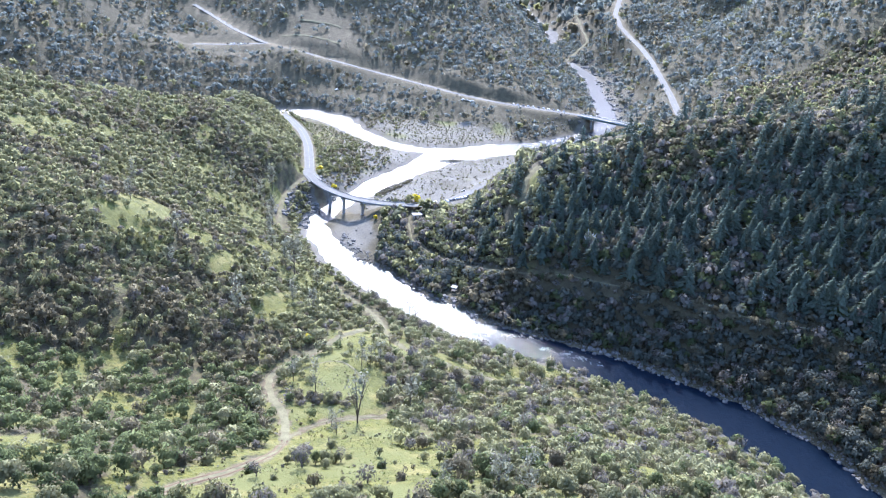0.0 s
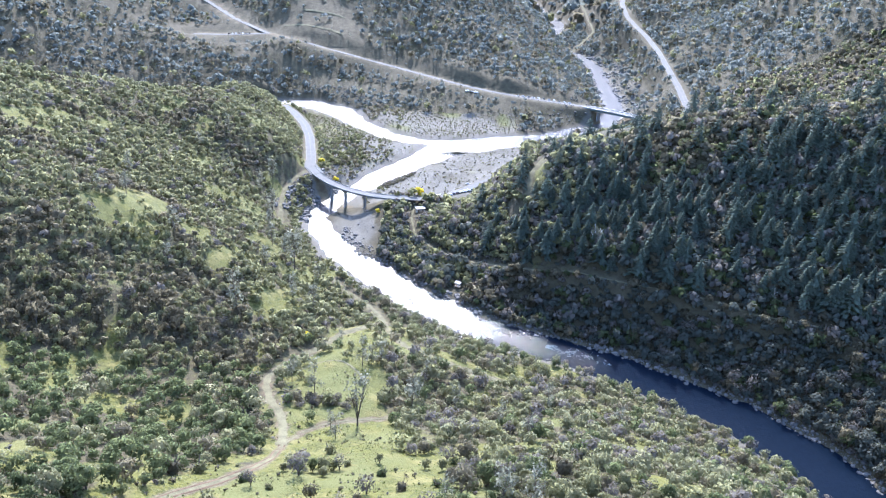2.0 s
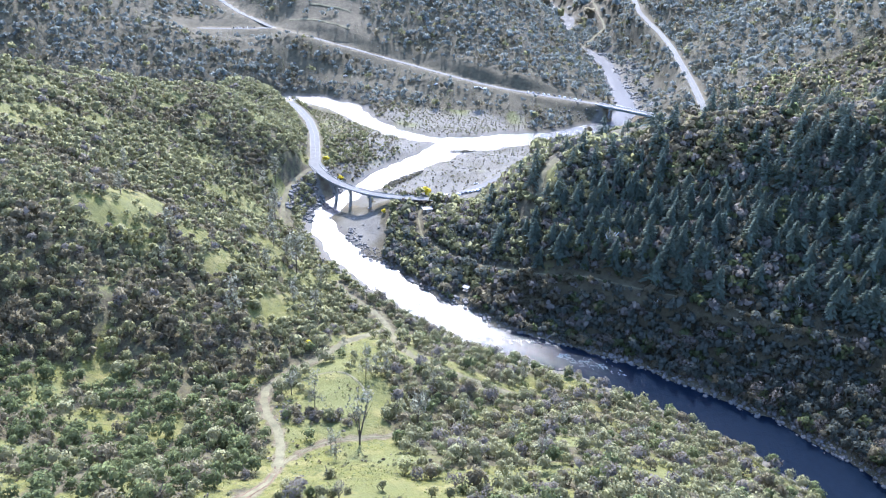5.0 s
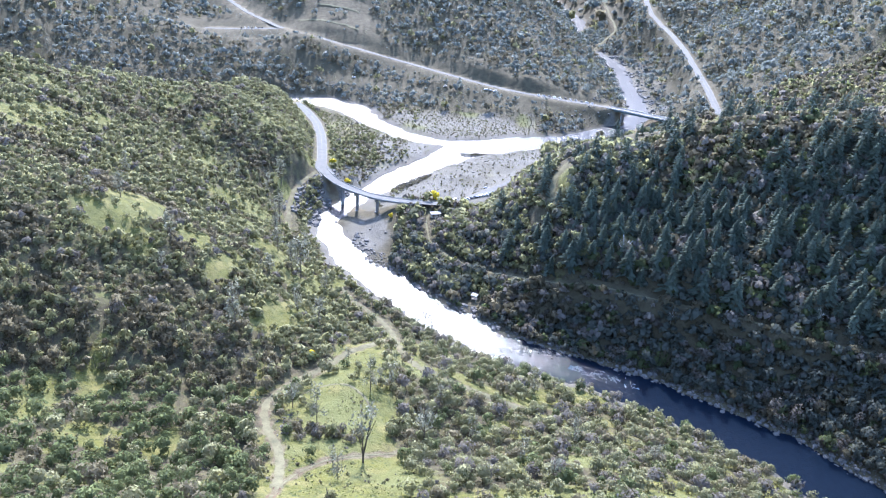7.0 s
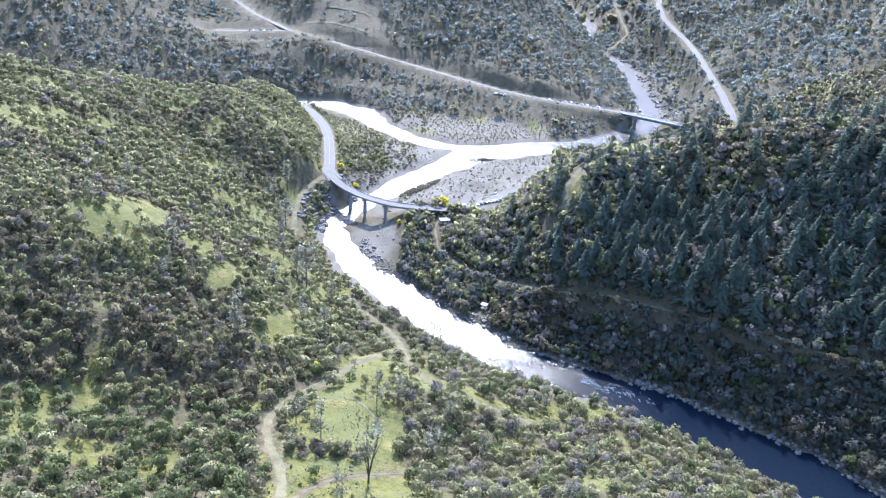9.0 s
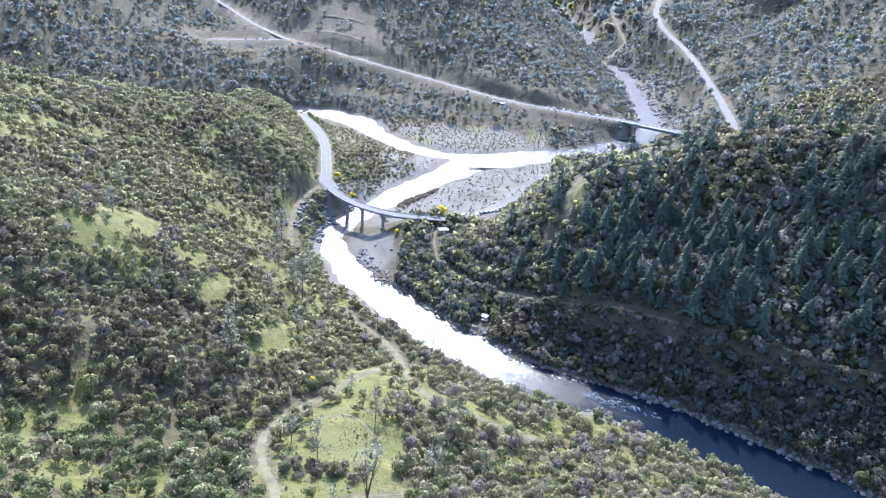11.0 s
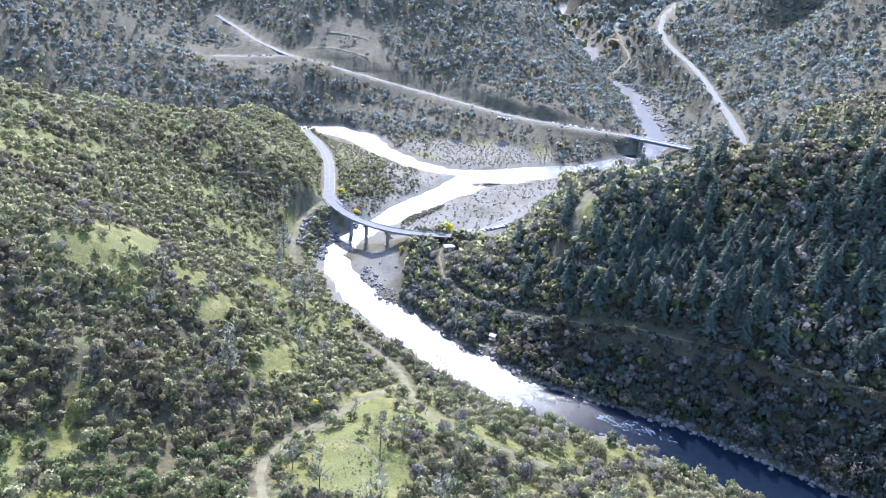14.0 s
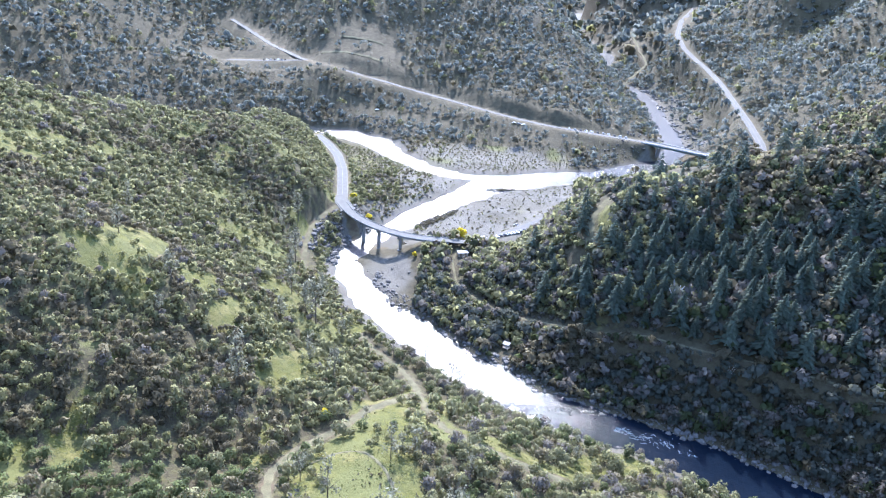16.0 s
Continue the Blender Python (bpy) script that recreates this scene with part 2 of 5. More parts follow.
WEST_CREST = line((-426.1, 310.6, 178.8), (-334.8, 328.7, 143.4), (-273.8, 348, 113.6), (-224.3, 375.8, 91.6), (-211.1, 426.9, 78.5), (-190.4, 482.4, 62.7), (-160.5, 516.6, 39.9), (-139.2, 548.1, 17.7), (-136.1, 606.7, 6))
EAST_CREST = line((5, 430.1, 7.1), (30, 410.7, 30.7), (52.4, 393.4, 53.5), (82.6, 411.3, 64.2), (135, 404.7, 80.5), (196.8, 389.6, 95), (266.3, 370.6, 116.6), (345.5, 349.7, 146.6), (454.1, 331, 189))
LAND = [
    # hill west of the river: crest, faces, foot
    WEST_CREST,
    line((-261.9, 246, 122.2), (-187.5, 310.8, 85.4), (-184, 360.3, 70.9), (-169.3, 402.1, 57.8), (-138.2, 420.7, 43.5), (-119.9, 452.5, 30.8)),
    line((-200.3, 233.1, 96.6), (-161.3, 263.5, 81.2), (-146.2, 276.1, 73.2), (-142.6, 335.7, 53.1), (-126.6, 364.7, 39.5), (-119.9, 412.6, 23.3), (-112.3, 439, 16.2)),
    line((-148.3, 238, 72.1), (-140.3, 221.6, 58.9), (-117.2, 274.3, 54.5), (-106.3, 303.9, 42.8), (-96.3, 337.7, 26.4), (-102.8, 397.9, 11.4)),
    line((-121, 223.2, 52.8), (-109, 240.7, 44.9), (-91.5, 232.3, 38.4), (-76.7, 246.7, 29.8), (-60.6, 276.3, 19.3), (-73.7, 313.4, 18.2), (-87.4, 362.3, 7)),
    line((-303.2, 425.8, 72.7), (-283.5, 499, 25.1)),
    line((-160.4, 560.5, 33.6), (-179.2, 601.1, 30.4)),
    # gully between that hill and the near spur
    line((-259.4, 161.3, 109.9), (-188.3, 178.9, 77.6), (-142.5, 191.6, 56), (-111.1, 203.7, 41.7), (-84.9, 207.5, 35.9), (-67.2, 226, 27.5), (-49.9, 255.3, 18.1), (-38.4, 289.4, 8.1)),
    # near spur and benches
    line((-20, -100, 175), (-16.8, 1.1, 138.3), (-16.7, 62.1, 106), (-21.5, 112.8, 77.2), (-29.4, 153.3, 52.9), (-36.4, 181.5, 40.4), (-41.7, 198.7, 36.5), (-39.3, 230, 29.6), (-33.9, 264, 17.1), (-24.2, 298.3, 5)),
    line((63.6, -57.6, 160.2), (48.2, 53.4, 112.7), (45.3, 114.2, 81.2), (51.6, 165.3, 49.9), (55.1, 190, 35.5), (51.4, 224.1, 17.7), (45.4, 260.9, 5)),
    line((133.8, 25.3, 115.7), (121.9, 96.1, 79.2), (109.1, 146.6, 50), (91.6, 196.3, 24.7), (96.8, 228.9, 8.2)),
    line((185.8, 37.9, 68.3), (172.6, 99.1, 37.7), (164.5, 155.2, 8.2)),
    line((-14.5, 197.8, 34.3), (6.7, 210.4, 25.7), (15.8, 238.8, 17.5), (11.5, 272.1, 8.1), (2.8, 300.6, 3)),
    line((-167.5, 58.1, 121.1), (-127.1, 125.2, 80.8), (-109.9, 169.3, 55.8), (-98.7, 179.9, 45.6), (-84.7, 194.4, 38.6)),
    line((-79.6, 141.8, 63.4), (-79.3, 169.4, 43.1), (-61.4, 174.8, 43.1), (-55.6, 193.2, 37.8)),
    line((-319.4, 53.4, 161.2), (-300.5, 154.6, 134.9)),
    # wooded hill east of the river: crest, face, trail bench, foot, back
    EAST_CREST,
    line((25, 380, 21), (47, 366, 34), (86, 361, 43), (128, 353, 53), (162, 342, 58), (240, 302, 69), (312, 276, 92)),
    line((-19.5, 397, 7.1), (11.2, 375, 11.7), (40.9, 337.4, 19.8), (70, 322.4, 24.4), (105.8, 310.1, 26.4), (133.5, 298, 26.7), (167.9, 284, 27.2), (212.6, 260, 29.4), (275.6, 224.1, 33.8)),
    line((12.4, 341.8, 3), (33.9, 321.9, 3), (55.3, 315, 3), (107.3, 290.9, 4), (143.7, 268.4, 4), (170.3, 240.6, 4), (200.4, 200.7, 4), (237.3, 159, 5)),
    line((40.6, 470.4, 21.7), (80.2, 477.1, 40.1), (130.3, 484.9, 52.2), (200.7, 483.4, 63.4), (300, 456.5, 98.7)),
    line((63, 539, 6), (96.2, 579.3, 5), (153.2, 618, 8.5), (195, 615.1, 31.1)),
    # bars and flats at the confluence
    line((-40.2, 427.9, 8.2), (-21.5, 433.5, 8.2), (4.6, 450.3, 7.1), (25.7, 470.1, 7.1)),
    line((-43, 462.1, 2.5), (-22.5, 480.7, 4), (-1.9, 511.9, 3.2), (24.5, 544.3, 2), (46.1, 565.1, 2)),
    line((-57.2, 414.7, 2), (-49.3, 393.5, 1.5)),
    line((-94, 492.8, 12.6), (-85.1, 506.3, 7), (-50.4, 537.1, 3), (-64.9, 563.7, 3.5), (-97.2, 590, 5), (-119.5, 569.5, 10.1)),
    line((-69.4, 646.5, 2), (-15.5, 637.9, 2), (44.7, 652, 3), (95.4, 671.1, 5)),
    line((-181.1, 697.6, 8), (-132.8, 722.1, 11), (-76.6, 694.1, 8), (4, 683, 9), (106.9, 687.9, 11)),
    # highway bench and the hill above it
    line((-306.8, 854, 54.3), (-228.8, 811.1, 49), (-191.4, 772.2, 45.8), (-136.8, 775.9, 34.1), (-85.5, 768.1, 24.6), (-7.6, 740.6, 21.4), (61.3, 711.2, 18.5), (118.6, 699.1, 16.2), (151.1, 685.5, 16.2)),
    line((-215.4, 802.5, 42.6), (-253, 785.6, 41.5)),
    line((-300, 935, 95), (-200, 900, 92), (-100, 880, 72), (0, 850, 58), (60, 800, 38), (112, 765, 23), (141, 792, 14)),
    line((-300, 1060, 150), (-200, 1020, 145), (-100, 1000, 125), (0, 980, 105), (70, 940, 62), (110, 910, 36), (138, 902, 16.4)),
    line((-250, 1250, 235), (-100, 1230, 220), (10, 1200, 165), (75, 1180, 90), (98, 1159, 38)),
    line((107.9, 973.2, 46), (125.2, 991.9, 32.3), (108.9, 1060.9, 34)),
    line((-180, 1500, 330), (0, 1500, 240), (64, 1491, 100), (60, 1685, 140)),
    # far slopes to the west
    line((-180.7, 680.9, 12), (-229.8, 684.1, 20), (-312.2, 649.9, 20), (-384, 612.7, 30)),
    line((-248.4, 726, 32), (-342.6, 732.7, 50), (-399.4, 676.2, 56), (-485.1, 603.9, 79.6)),
    line((-385, 935, 118), (-455, 870, 138)),
    line((-300, 1150, 190), (-443, 1080, 210), (-620, 950, 225)),
    # far slopes to the east
    line((196.3, 743.9, 7.4), (205.3, 844.6, 10.8), (211, 942.1, 15.2), (212.6, 1055.9, 18), (207, 1132.4, 23.5), (176.5, 1219, 23.7), (156.9, 1358.8, 27.5), (163.9, 1503.2, 35.8)),
    line((204.2, 623.6, 37.2), (218.1, 696.4, 41.1), (232.1, 782.2, 45.3), (249.2, 860.2, 51.5), (243.3, 949.6, 57.3), (224.4, 1033.2, 62.8), (245.9, 1144.2, 70.2), (281.2, 1276.5, 80.1)),
    line((252.9, 575.6, 66.3), (260.7, 713.7, 45), (288.8, 831.6, 70.6), (275.7, 898.9, 64.2), (311.5, 1031.2, 88.8), (308.9, 1173.8, 95.8)),
    line((325, 606.4, 100.8), (294.9, 718.8, 70.5), (338.2, 756.6, 97.4), (320.8, 866.5, 87.2), (383.9, 976.6, 124.4), (405.8, 1160.9, 145.6)),
    line((455.6, 585.6, 181.6), (405.9, 669.8, 201.5), (411.9, 809.5, 220.8), (397.7, 1009.4, 215.9), (399.6, 1497, 145.2), (317.1, 1690.2, 147)),
    line((100, 1600, 110), (280, 1650, 150), (0, 1700, 260), (383.2, 1507.4, 289.6)),
    # the country beyond
    line((-1500, -600, 260), (-1500, 600, 260), (-1500, 1800, 280), (-600, 2400, 300), (400, 2500, 300), (1500, 1800, 280), (1500, 600, 250), (1500, -600, 230), (0, -900, 230)),
]


def walk_along(pts, step):
    out = []
    for a, b in zip(pts[:-1], pts[1:]):
        n = max(1, int(np.linalg.norm((b - a)[:2]) / step))
        out += [a + (b - a) * k / n for k in range(n)]
    return np.array(out + [pts[-1]])


def near_line(x, y, pts, extra=None):
    """Distance to a line, its height (and any other value) at the nearest place, and the side: plus on its left."""
    best = np.full(x.shape, 1e12)
    height, value, side = np.zeros(x.shape), np.zeros(x.shape), np.zeros(x.shape)
    for k in range(len(pts) - 1):
        a, b = pts[k], pts[k + 1]
        dx, dy = b[0] - a[0], b[1] - a[1]
        u = np.clip(((x - a[0]) * dx + (y - a[1]) * dy) / (dx * dx + dy * dy), 0, 1)
        d2 = (x - a[0] - u * dx) ** 2 + (y - a[1] - u * dy) ** 2
        hit = d2 < best
        best = np.where(hit, d2, best)
        height = np.where(hit, a[2] + u * (b[2] - a[2]), height)
        side = np.where(hit, np.sign(dx * (y - a[1]) - dy * (x - a[0])), side)
        if extra is not None:
            value = np.where(hit, extra[k] + u * (extra[k + 1] - extra[k]), value)
    return np.sqrt(best), height, value, side


def smooth(lo, hi, v):
    u = np.clip((v - lo) / (hi - lo), 0, 1)
    return u * u * (3 - 2 * u)


def spline_surface():
    """A thin plate bent over all the lines."""
    pts = [walk_along(some, 28.0 if np.abs(some[:, :2]).max() < 900 else 220.0) for some in LAND]
    for some in (RIVER, FORK):
        bank = walk_along(some, 26.0)
        bank[:, 2] += 0.3
        pts.append(bank)
    pts = np.concatenate(pts)
    _, keep = np.unique((pts[:, :2] / 5).round(), axis=0, return_index=True)
    pts = pts[np.sort(keep)]
    c = pts[:, :2] / 500
    d2 = ((c[:, None] - c[None]) ** 2).sum(-1)
    k = 0.5 * d2 * np.log(d2 + 1e-12)
    n = len(c)
    a = np.zeros((n + 3, n + 3))
    a[:n, :n] = k + 2e-4 * np.eye(n)
    a[:n, n], a[:n, n + 1 :] = 1, c
    a[n, :n], a[n + 1 :, :n] = 1, c.T
    w = np.linalg.solve(a, np.r_[pts[:, 2], 0, 0, 0])
    return c, w


PLATE_AT, PLATE_W = spline_surface()


def plate(x, y):
    out = np.empty(x.size)
    q = np.stack([x.ravel(), y.ravel()], 1) / 500
    n = len(PLATE_AT)
    for k in range(0, len(q), 20000):
        s = q[k : k + 20000]
        d2 = ((s[:, None] - PLATE_AT[None]) ** 2).sum(-1)
        out[k : k + 20000] = (0.5 * d2 * np.log(d2 + 1e-12)) @ PLATE_W[:n] + PLATE_W[n] + s @ PLATE_W[n + 1 :]
    return out.reshape(x.shape)


def hashed(i, j, seed):
    v = np.sin(i * 127.1 + j * 311.7 + seed * 74.7) * 43758.5453
    return v - np.floor(v)


def value_noise(x, y, size, seed=0):
    """Smooth noise from 0 to 1 with lumps of that size in metres."""
    u, v = x / size, y / size
    i, j = np.floor(u), np.floor(v)
    fu, fv = u - i, v - j
    fu, fv = fu * fu * (3 - 2 * fu), fv * fv * (3 - 2 * fv)
    a, b = hashed(i, j, seed), hashed(i + 1, j, seed)
    c, d = hashed(i, j + 1, seed), hashed(i + 1, j + 1, seed)
    return (a * (1 - fu) + b * fu) * (1 - fv) + (c * (1 - fu) + d * fu) * fv


# roads and trails: line, half width, shoulder over which the ground is graded
ROADS = {}


def river_gap(x, y):
    """Distance from the water's edge (minus: in the river) and the level of the water there."""
    d1, z1, w1, _ = near_line(x, y, RIVER, RIVER_HALF)
    d2, z2, w2, _ = near_line(x, y, FORK, FORK_HALF)
    wob = (value_noise(x, y, 9, 3) - 0.5) * 5 + (value_noise(x, y, 3.5, 4) - 0.5) * 2
    g1, g2 = d1 - w1 + wob, d2 - w2 + wob
    return np.minimum(g1, g2), np.where(g1 < g2, z1, z2)


def ground(x, y):
    x, y = np.asarray(x, float), np.asarray(y, float)
    h = plate(x, y)
    gap, level = river_gap(x, y)
    far = smooth(8, 60, gap)
    h = h + far * ((value_noise(x, y, 60, 1) - 0.5) * 9 + (value_noise(x, y, 23, 2) - 0.5) * 4) + smooth(0, 20, gap) * (value_noise(x, y, 7, 5) - 0.5) * 1.2
    h = np.maximum(h, level + 0.4 + np.minimum(np.maximum(gap, 0) * 0.06, 1.2))
    bank = level + np.where(gap < 0, np.maximum(gap * 0.35, -2.2), gap * 0.22)
    h = bank + (h - bank) * smooth(0, 16, gap)
    for pts, half, shoulder in ROADS.values():
        d, z, _, _ = near_line(x, y, pts)
        h = z - 0.12 + (h - z + 0.12) * smooth(half + 0.6, half + shoulder, d)
    return h

HIGHWAY = line((-318.8, 875.3, 67.2), (-289.9, 856, 58.5), (-256.7, 820.3, 52.1), (-212.8, 788.5, 44.7), (-167.8, 784.3, 37.8), (-131, 777.7, 32), (-86.8, 770.4, 24.6), (-30.9, 748.9, 18.9), (11.2, 726.8, 16.3), (41, 713.9, 15.2), (86.1, 696.9, 15), (116.3, 693, 13.7), (131.9, 686.7, 14))
WEST_ROAD = line((-153.7, 618.7, 15.1), (-139.5, 598.8, 14.8), (-124.9, 570.7, 14.7), (-114.3, 539.7, 14.6), (-105.6, 501.9, 14.6), (-100.6, 477.7, 14.5), (-95.1, 466.1, 14.5))
WEST_TRAIL = line((-102.3, 468.6, 14.3), (-107.8, 452.7, 13.3), (-110.3, 436.2, 12), (-108.6, 419.3, 10.3), (-104.9, 401.4, 9.2), (-99.2, 382.7, 7))
BAR_ROAD = line((-27.9, 430.1, 14.5), (-15.4, 436.6, 11.8), (-2.9, 451.5, 8.2), (11.7, 474, 5.6), (28.5, 496.8, 5), (41.4, 512.4, 5))
EAST_TRAIL = line((-21.6, 432.2, 9.9), (-23.2, 415.2, 8.6), (-19.5, 394.8, 6.8), (-10.8, 382.5, 6.1), (0.0, 371.5, 6.6), (12.7, 359.1, 9.0), (31.7, 343.8, 15.8), (49.4, 334.1, 20.0), (67.0, 327.2, 24.6), (83.3, 320.0, 25.4),
                  (98.7, 313.3, 26.6), (119.4, 305.2, 28.2), (133.9, 298.1, 28.9), (149.5, 290.1, 27.9), (166.4, 283.6, 29.2), (182.3, 277.0, 30.5), (196.1, 269.3, 31.0), (225.0, 252.9, 32.7))
HILL_TRACK = line((60.9, 420.8, 54.1), (55.9, 414.1, 53.1), (48.2, 398.3, 50.6), (45.6, 381.3, 42.6))
EAST_ROAD = line((199.7, 593.9, 35.9), (205.2, 620, 38.3), (214.6, 683.8, 39.4), (223.7, 771.2, 42.1), (229.7, 836.4, 44.9), (232.3, 903.6, 47.7), (229.3, 964.6, 51.3), (226.5, 1008.9, 55.7), (232.8, 1083.1, 62.5), (255.4, 1172.6, 72.6), (277.9, 1223.4, 79.5), (298.5, 1276.1, 86.7))
GORGE_ROAD = line((157.7, 998.6, 6.5), (177, 1036, 14), (196, 1072, 21.5), (197.5, 1105, 26), (196, 1143, 29), (197.5, 1165, 33), (196.5, 1212, 39))
SPUR_TRACK = line((-66, 104, 81.5), (-61, 114, 75.8), (-57, 121, 72.2), (-51, 130, 66.9), (-46, 138, 63.3), (-44, 152, 54), (-44.5, 164, 47.5), (-47.5, 177, 41.8), (-51, 187, 39.2), (-56.5, 195.5, 36.9), (-61, 206, 34.1),
                  (-63, 216, 30.8), (-61, 226, 28), (-56, 237, 25.4), (-50, 247, 23.1), (-46.5, 255, 21.5), (-43, 264, 19.3), (-36, 275, 15.4), (-29, 289, 9.5))
RIVER_TRACK = line((-61, 338, 3.6), (-52, 328, 3), (-43, 319, 3.2), (-34, 307, 5), (-29, 297, 7), (-26, 286, 10), (-20.5, 270, 14.7), (-14, 261, 16.6), (-2, 253.5, 17.8), (9, 247, 18), (27, 243, 15.2))
SPUR_BRANCH = line((-44.5, 164, 47.5), (-42, 175, 41.8), (-36, 184, 38.6), (-28, 189, 36.4), (-15, 194, 34.2))
LOT_ROAD = line((-288.9, 775.5, 40.5), (-249.4, 777.6, 42.1), (-211.5, 786, 44.2))
TERRACE_LOW = line((-198.4, 810.3, 53.2), (-163.4, 808.4, 50.9), (-130.3, 802.1, 46.1))
TERRACE_HIGH = line((-181.4, 838.0, 64.5), (-157.2, 838.6, 63.4), (-134.2, 839.3, 62.3))
ROADS.update(highway=(HIGHWAY, 4.2, 14), west_road=(WEST_ROAD, 4.6, 12), west_trail=(WEST_TRAIL, 1.6, 5), bar_road=(BAR_ROAD, 3.2, 9), east_trail=(EAST_TRAIL, 1.7, 6),
             hill_track=(HILL_TRACK, 1.8, 8), east_road=(EAST_ROAD, 4.4, 14), gorge_road=(GORGE_ROAD, 1.8, 6), spur_track=(SPUR_TRACK, 1.9, 6), river_track=(RIVER_TRACK, 1.6, 5),
             spur_branch=(SPUR_BRANCH, 1.4, 5), lot_road=(LOT_ROAD, 4.5, 14))
BRIDGE = line((-100, 474.5, 14.5), (-96.1, 466.6, 14.4), (-90.7, 458.3, 14.5), (-83.3, 449.7, 14.5), (-73.8, 441.5, 14.6), (-61.2, 434.5, 14.6), (-48.7, 430.7, 14.5), (-36.2, 429.7, 14.5), (-26.9, 430.3, 14.5))
GORGE_BRIDGE = line((128.6, 688.7, 13.8), (136.3, 682.6, 14.4), (151.2, 667.2, 16.2), (166, 652.1, 18), (179, 641.3, 19.2))
GULLY = line((-423.1, 150.2, 0), (-259.6, 161.2, 0), (-188.3, 178.9, 0), (-142.6, 191.5, 0), (-111.1, 203.7, 0), (-84.9, 207.5, 0), (-65.2, 228.2, 0), (-51.9, 254.5, 0), (-40.4, 285.9, 0), (-41.4, 334.4, 0))


def region(x, y):
    """0 near spur, 1 west hill, 2 east hill, 3 flats at the confluence, 4 hills beyond the fork, 5 far eastern slopes."""
    _, _, _, side = near_line(x, y, RIVER)
    _, _, _, fork = near_line(x, y, FORK)
    _, _, _, gully = near_line(x, y, GULLY)
    west = np.where((fork < 0) & (x < 182 * UNIT) & (y > 535 * UNIT), 4, np.where(gully > 0, 1, 0))
    east = np.where(y > 610 * UNIT, np.where(x < 147 * UNIT, 4, 5), 2)
    out = np.where(side > 0, west, east)
    flat = ((x > -95 * UNIT) & (x < 60 * UNIT) & (y > 440 * UNIT) & (y < 672 * UNIT) & (plate(x, y) < 11))
    return np.where(flat, 3, out)


def road_gap(x, y):
    best = np.full(np.shape(x), 1e9)
    for pts, half, _ in ROADS.values():
        d, _, _, _ = near_line(x, y, pts)
        best = np.minimum(best, d - half)
    for pts, half in ((BRIDGE, 4.2), (GORGE_BRIDGE, 6.0)):
        d, _, _, _ = near_line(x, y, pts)
        best = np.minimum(best, d - half)
    return best


def openness(x, y, reg):
    """0 where brush closes over the ground, 1 in open grass."""
    patch = 0.6 * value_noise(x, y, 26, 11) + 0.4 * value_noise(x, y, 9, 12)
    u, v = x / UNIT, y / UNIT

    def oval(cu, cv, ru, rv, soft=0.35):
        return 1 - smooth(1 - soft, 1 + soft, np.hypot((u - cu) / ru, (v - cv) / rv) + 0.5 * (patch - 0.5))

    meadow = np.maximum.reduce([oval(-37, 214, 17, 31), oval(-28, 168, 21, 24), oval(-38, 122, 25, 17), oval(-8, 130, 18, 22, 0.5), oval(-38, 262, 9, 16), 0.8 * oval(-8, 255, 16, 6), 0.8 * oval(14, 250, 14, 5), 0.7 * oval(48, 196, 12, 5),
                                0.75 * oval(22, 222, 9, 5), 0.75 * oval(36, 168, 14, 6), 0.7 * oval(70, 176, 14, 5), 0.7 * oval(20, 190, 7, 5), 0.7 * oval(62, 140, 12, 6)])
    glade = np.maximum.reduce([oval(-135, 293, 12, 13), oval(-140, 270, 10, 8), 0.8 * oval(-125, 268, 4, 8), 0.8 * oval(-99, 280, 5, 12), oval(-146, 393, 7, 9), oval(-199, 316, 13, 8), 0.6 * oval(-76, 268, 8, 12), 0.5 * oval(-112, 292, 5, 9)])
    near = 0.04 + smooth(0.56, 0.74, patch) * 0.55 + meadow
    bench = smooth(-52, -62, u) * smooth(204, 192, v)
    gaps = smooth(0.56, 0.66, 0.35 * patch + 0.65 * value_noise(x, y, 8, 16)) * (0.5 + 0.5 * smooth(0.3, 0.6, value_noise(x, y, 40, 17)))
    near = near * (1 - bench) + bench * np.maximum(0.7 * gaps, 0.95 * meadow)
    west = 0.04 + smooth(0.62, 0.76, patch) * 0.75 + glade
    east = smooth(0.66, 0.85, patch) * 0.35 + np.exp(-(((u - 55.3) / 7) ** 2 + ((v - 393.4) / 18) ** 2))
    far = smooth(0.66, 0.82, patch) * 0.3 + 1.2 * oval(-160, 820, 48, 58) + 0.8 * smooth(0, 1, 1 - np.abs(v - 697 + 0.2 * u) / 18) * (u < 110)
    highway, _, _, _ = near_line(x, y, HIGHWAY)
    pull_out, _, _, _ = near_line(x, y, LOT_ROAD)
    far = far + 0.5 * (1 - smooth(9, 30, highway)) + 0.95 * (1 - smooth(18, 40, pull_out))
    flat = smooth(0.5, 0.75, 0.6 * value_noise(x, y, 30, 15) + 0.4 * patch) * 0.8
    return np.clip(np.choose(reg, [near, west, east, flat, far, smooth(0.62, 0.8, patch) * 0.5]), 0, 1)

# ---- ground, water and roads ----
def mesh_object(name, verts, faces, material, parent=None, smooth_shade=False):
    me = bpy.data.meshes.new(name)
    me.from_pydata([tuple(v) for v in verts], [], [tuple(f) for f in faces])
    if smooth_shade:
        me.polygons.foreach_set("use_smooth", [True] * len(me.polygons))
    for one in material if isinstance(material, (list, tuple)) else [material]:
        me.materials.append(one)
    ob = new(name, me)
    ob.parent = parent
    return ob


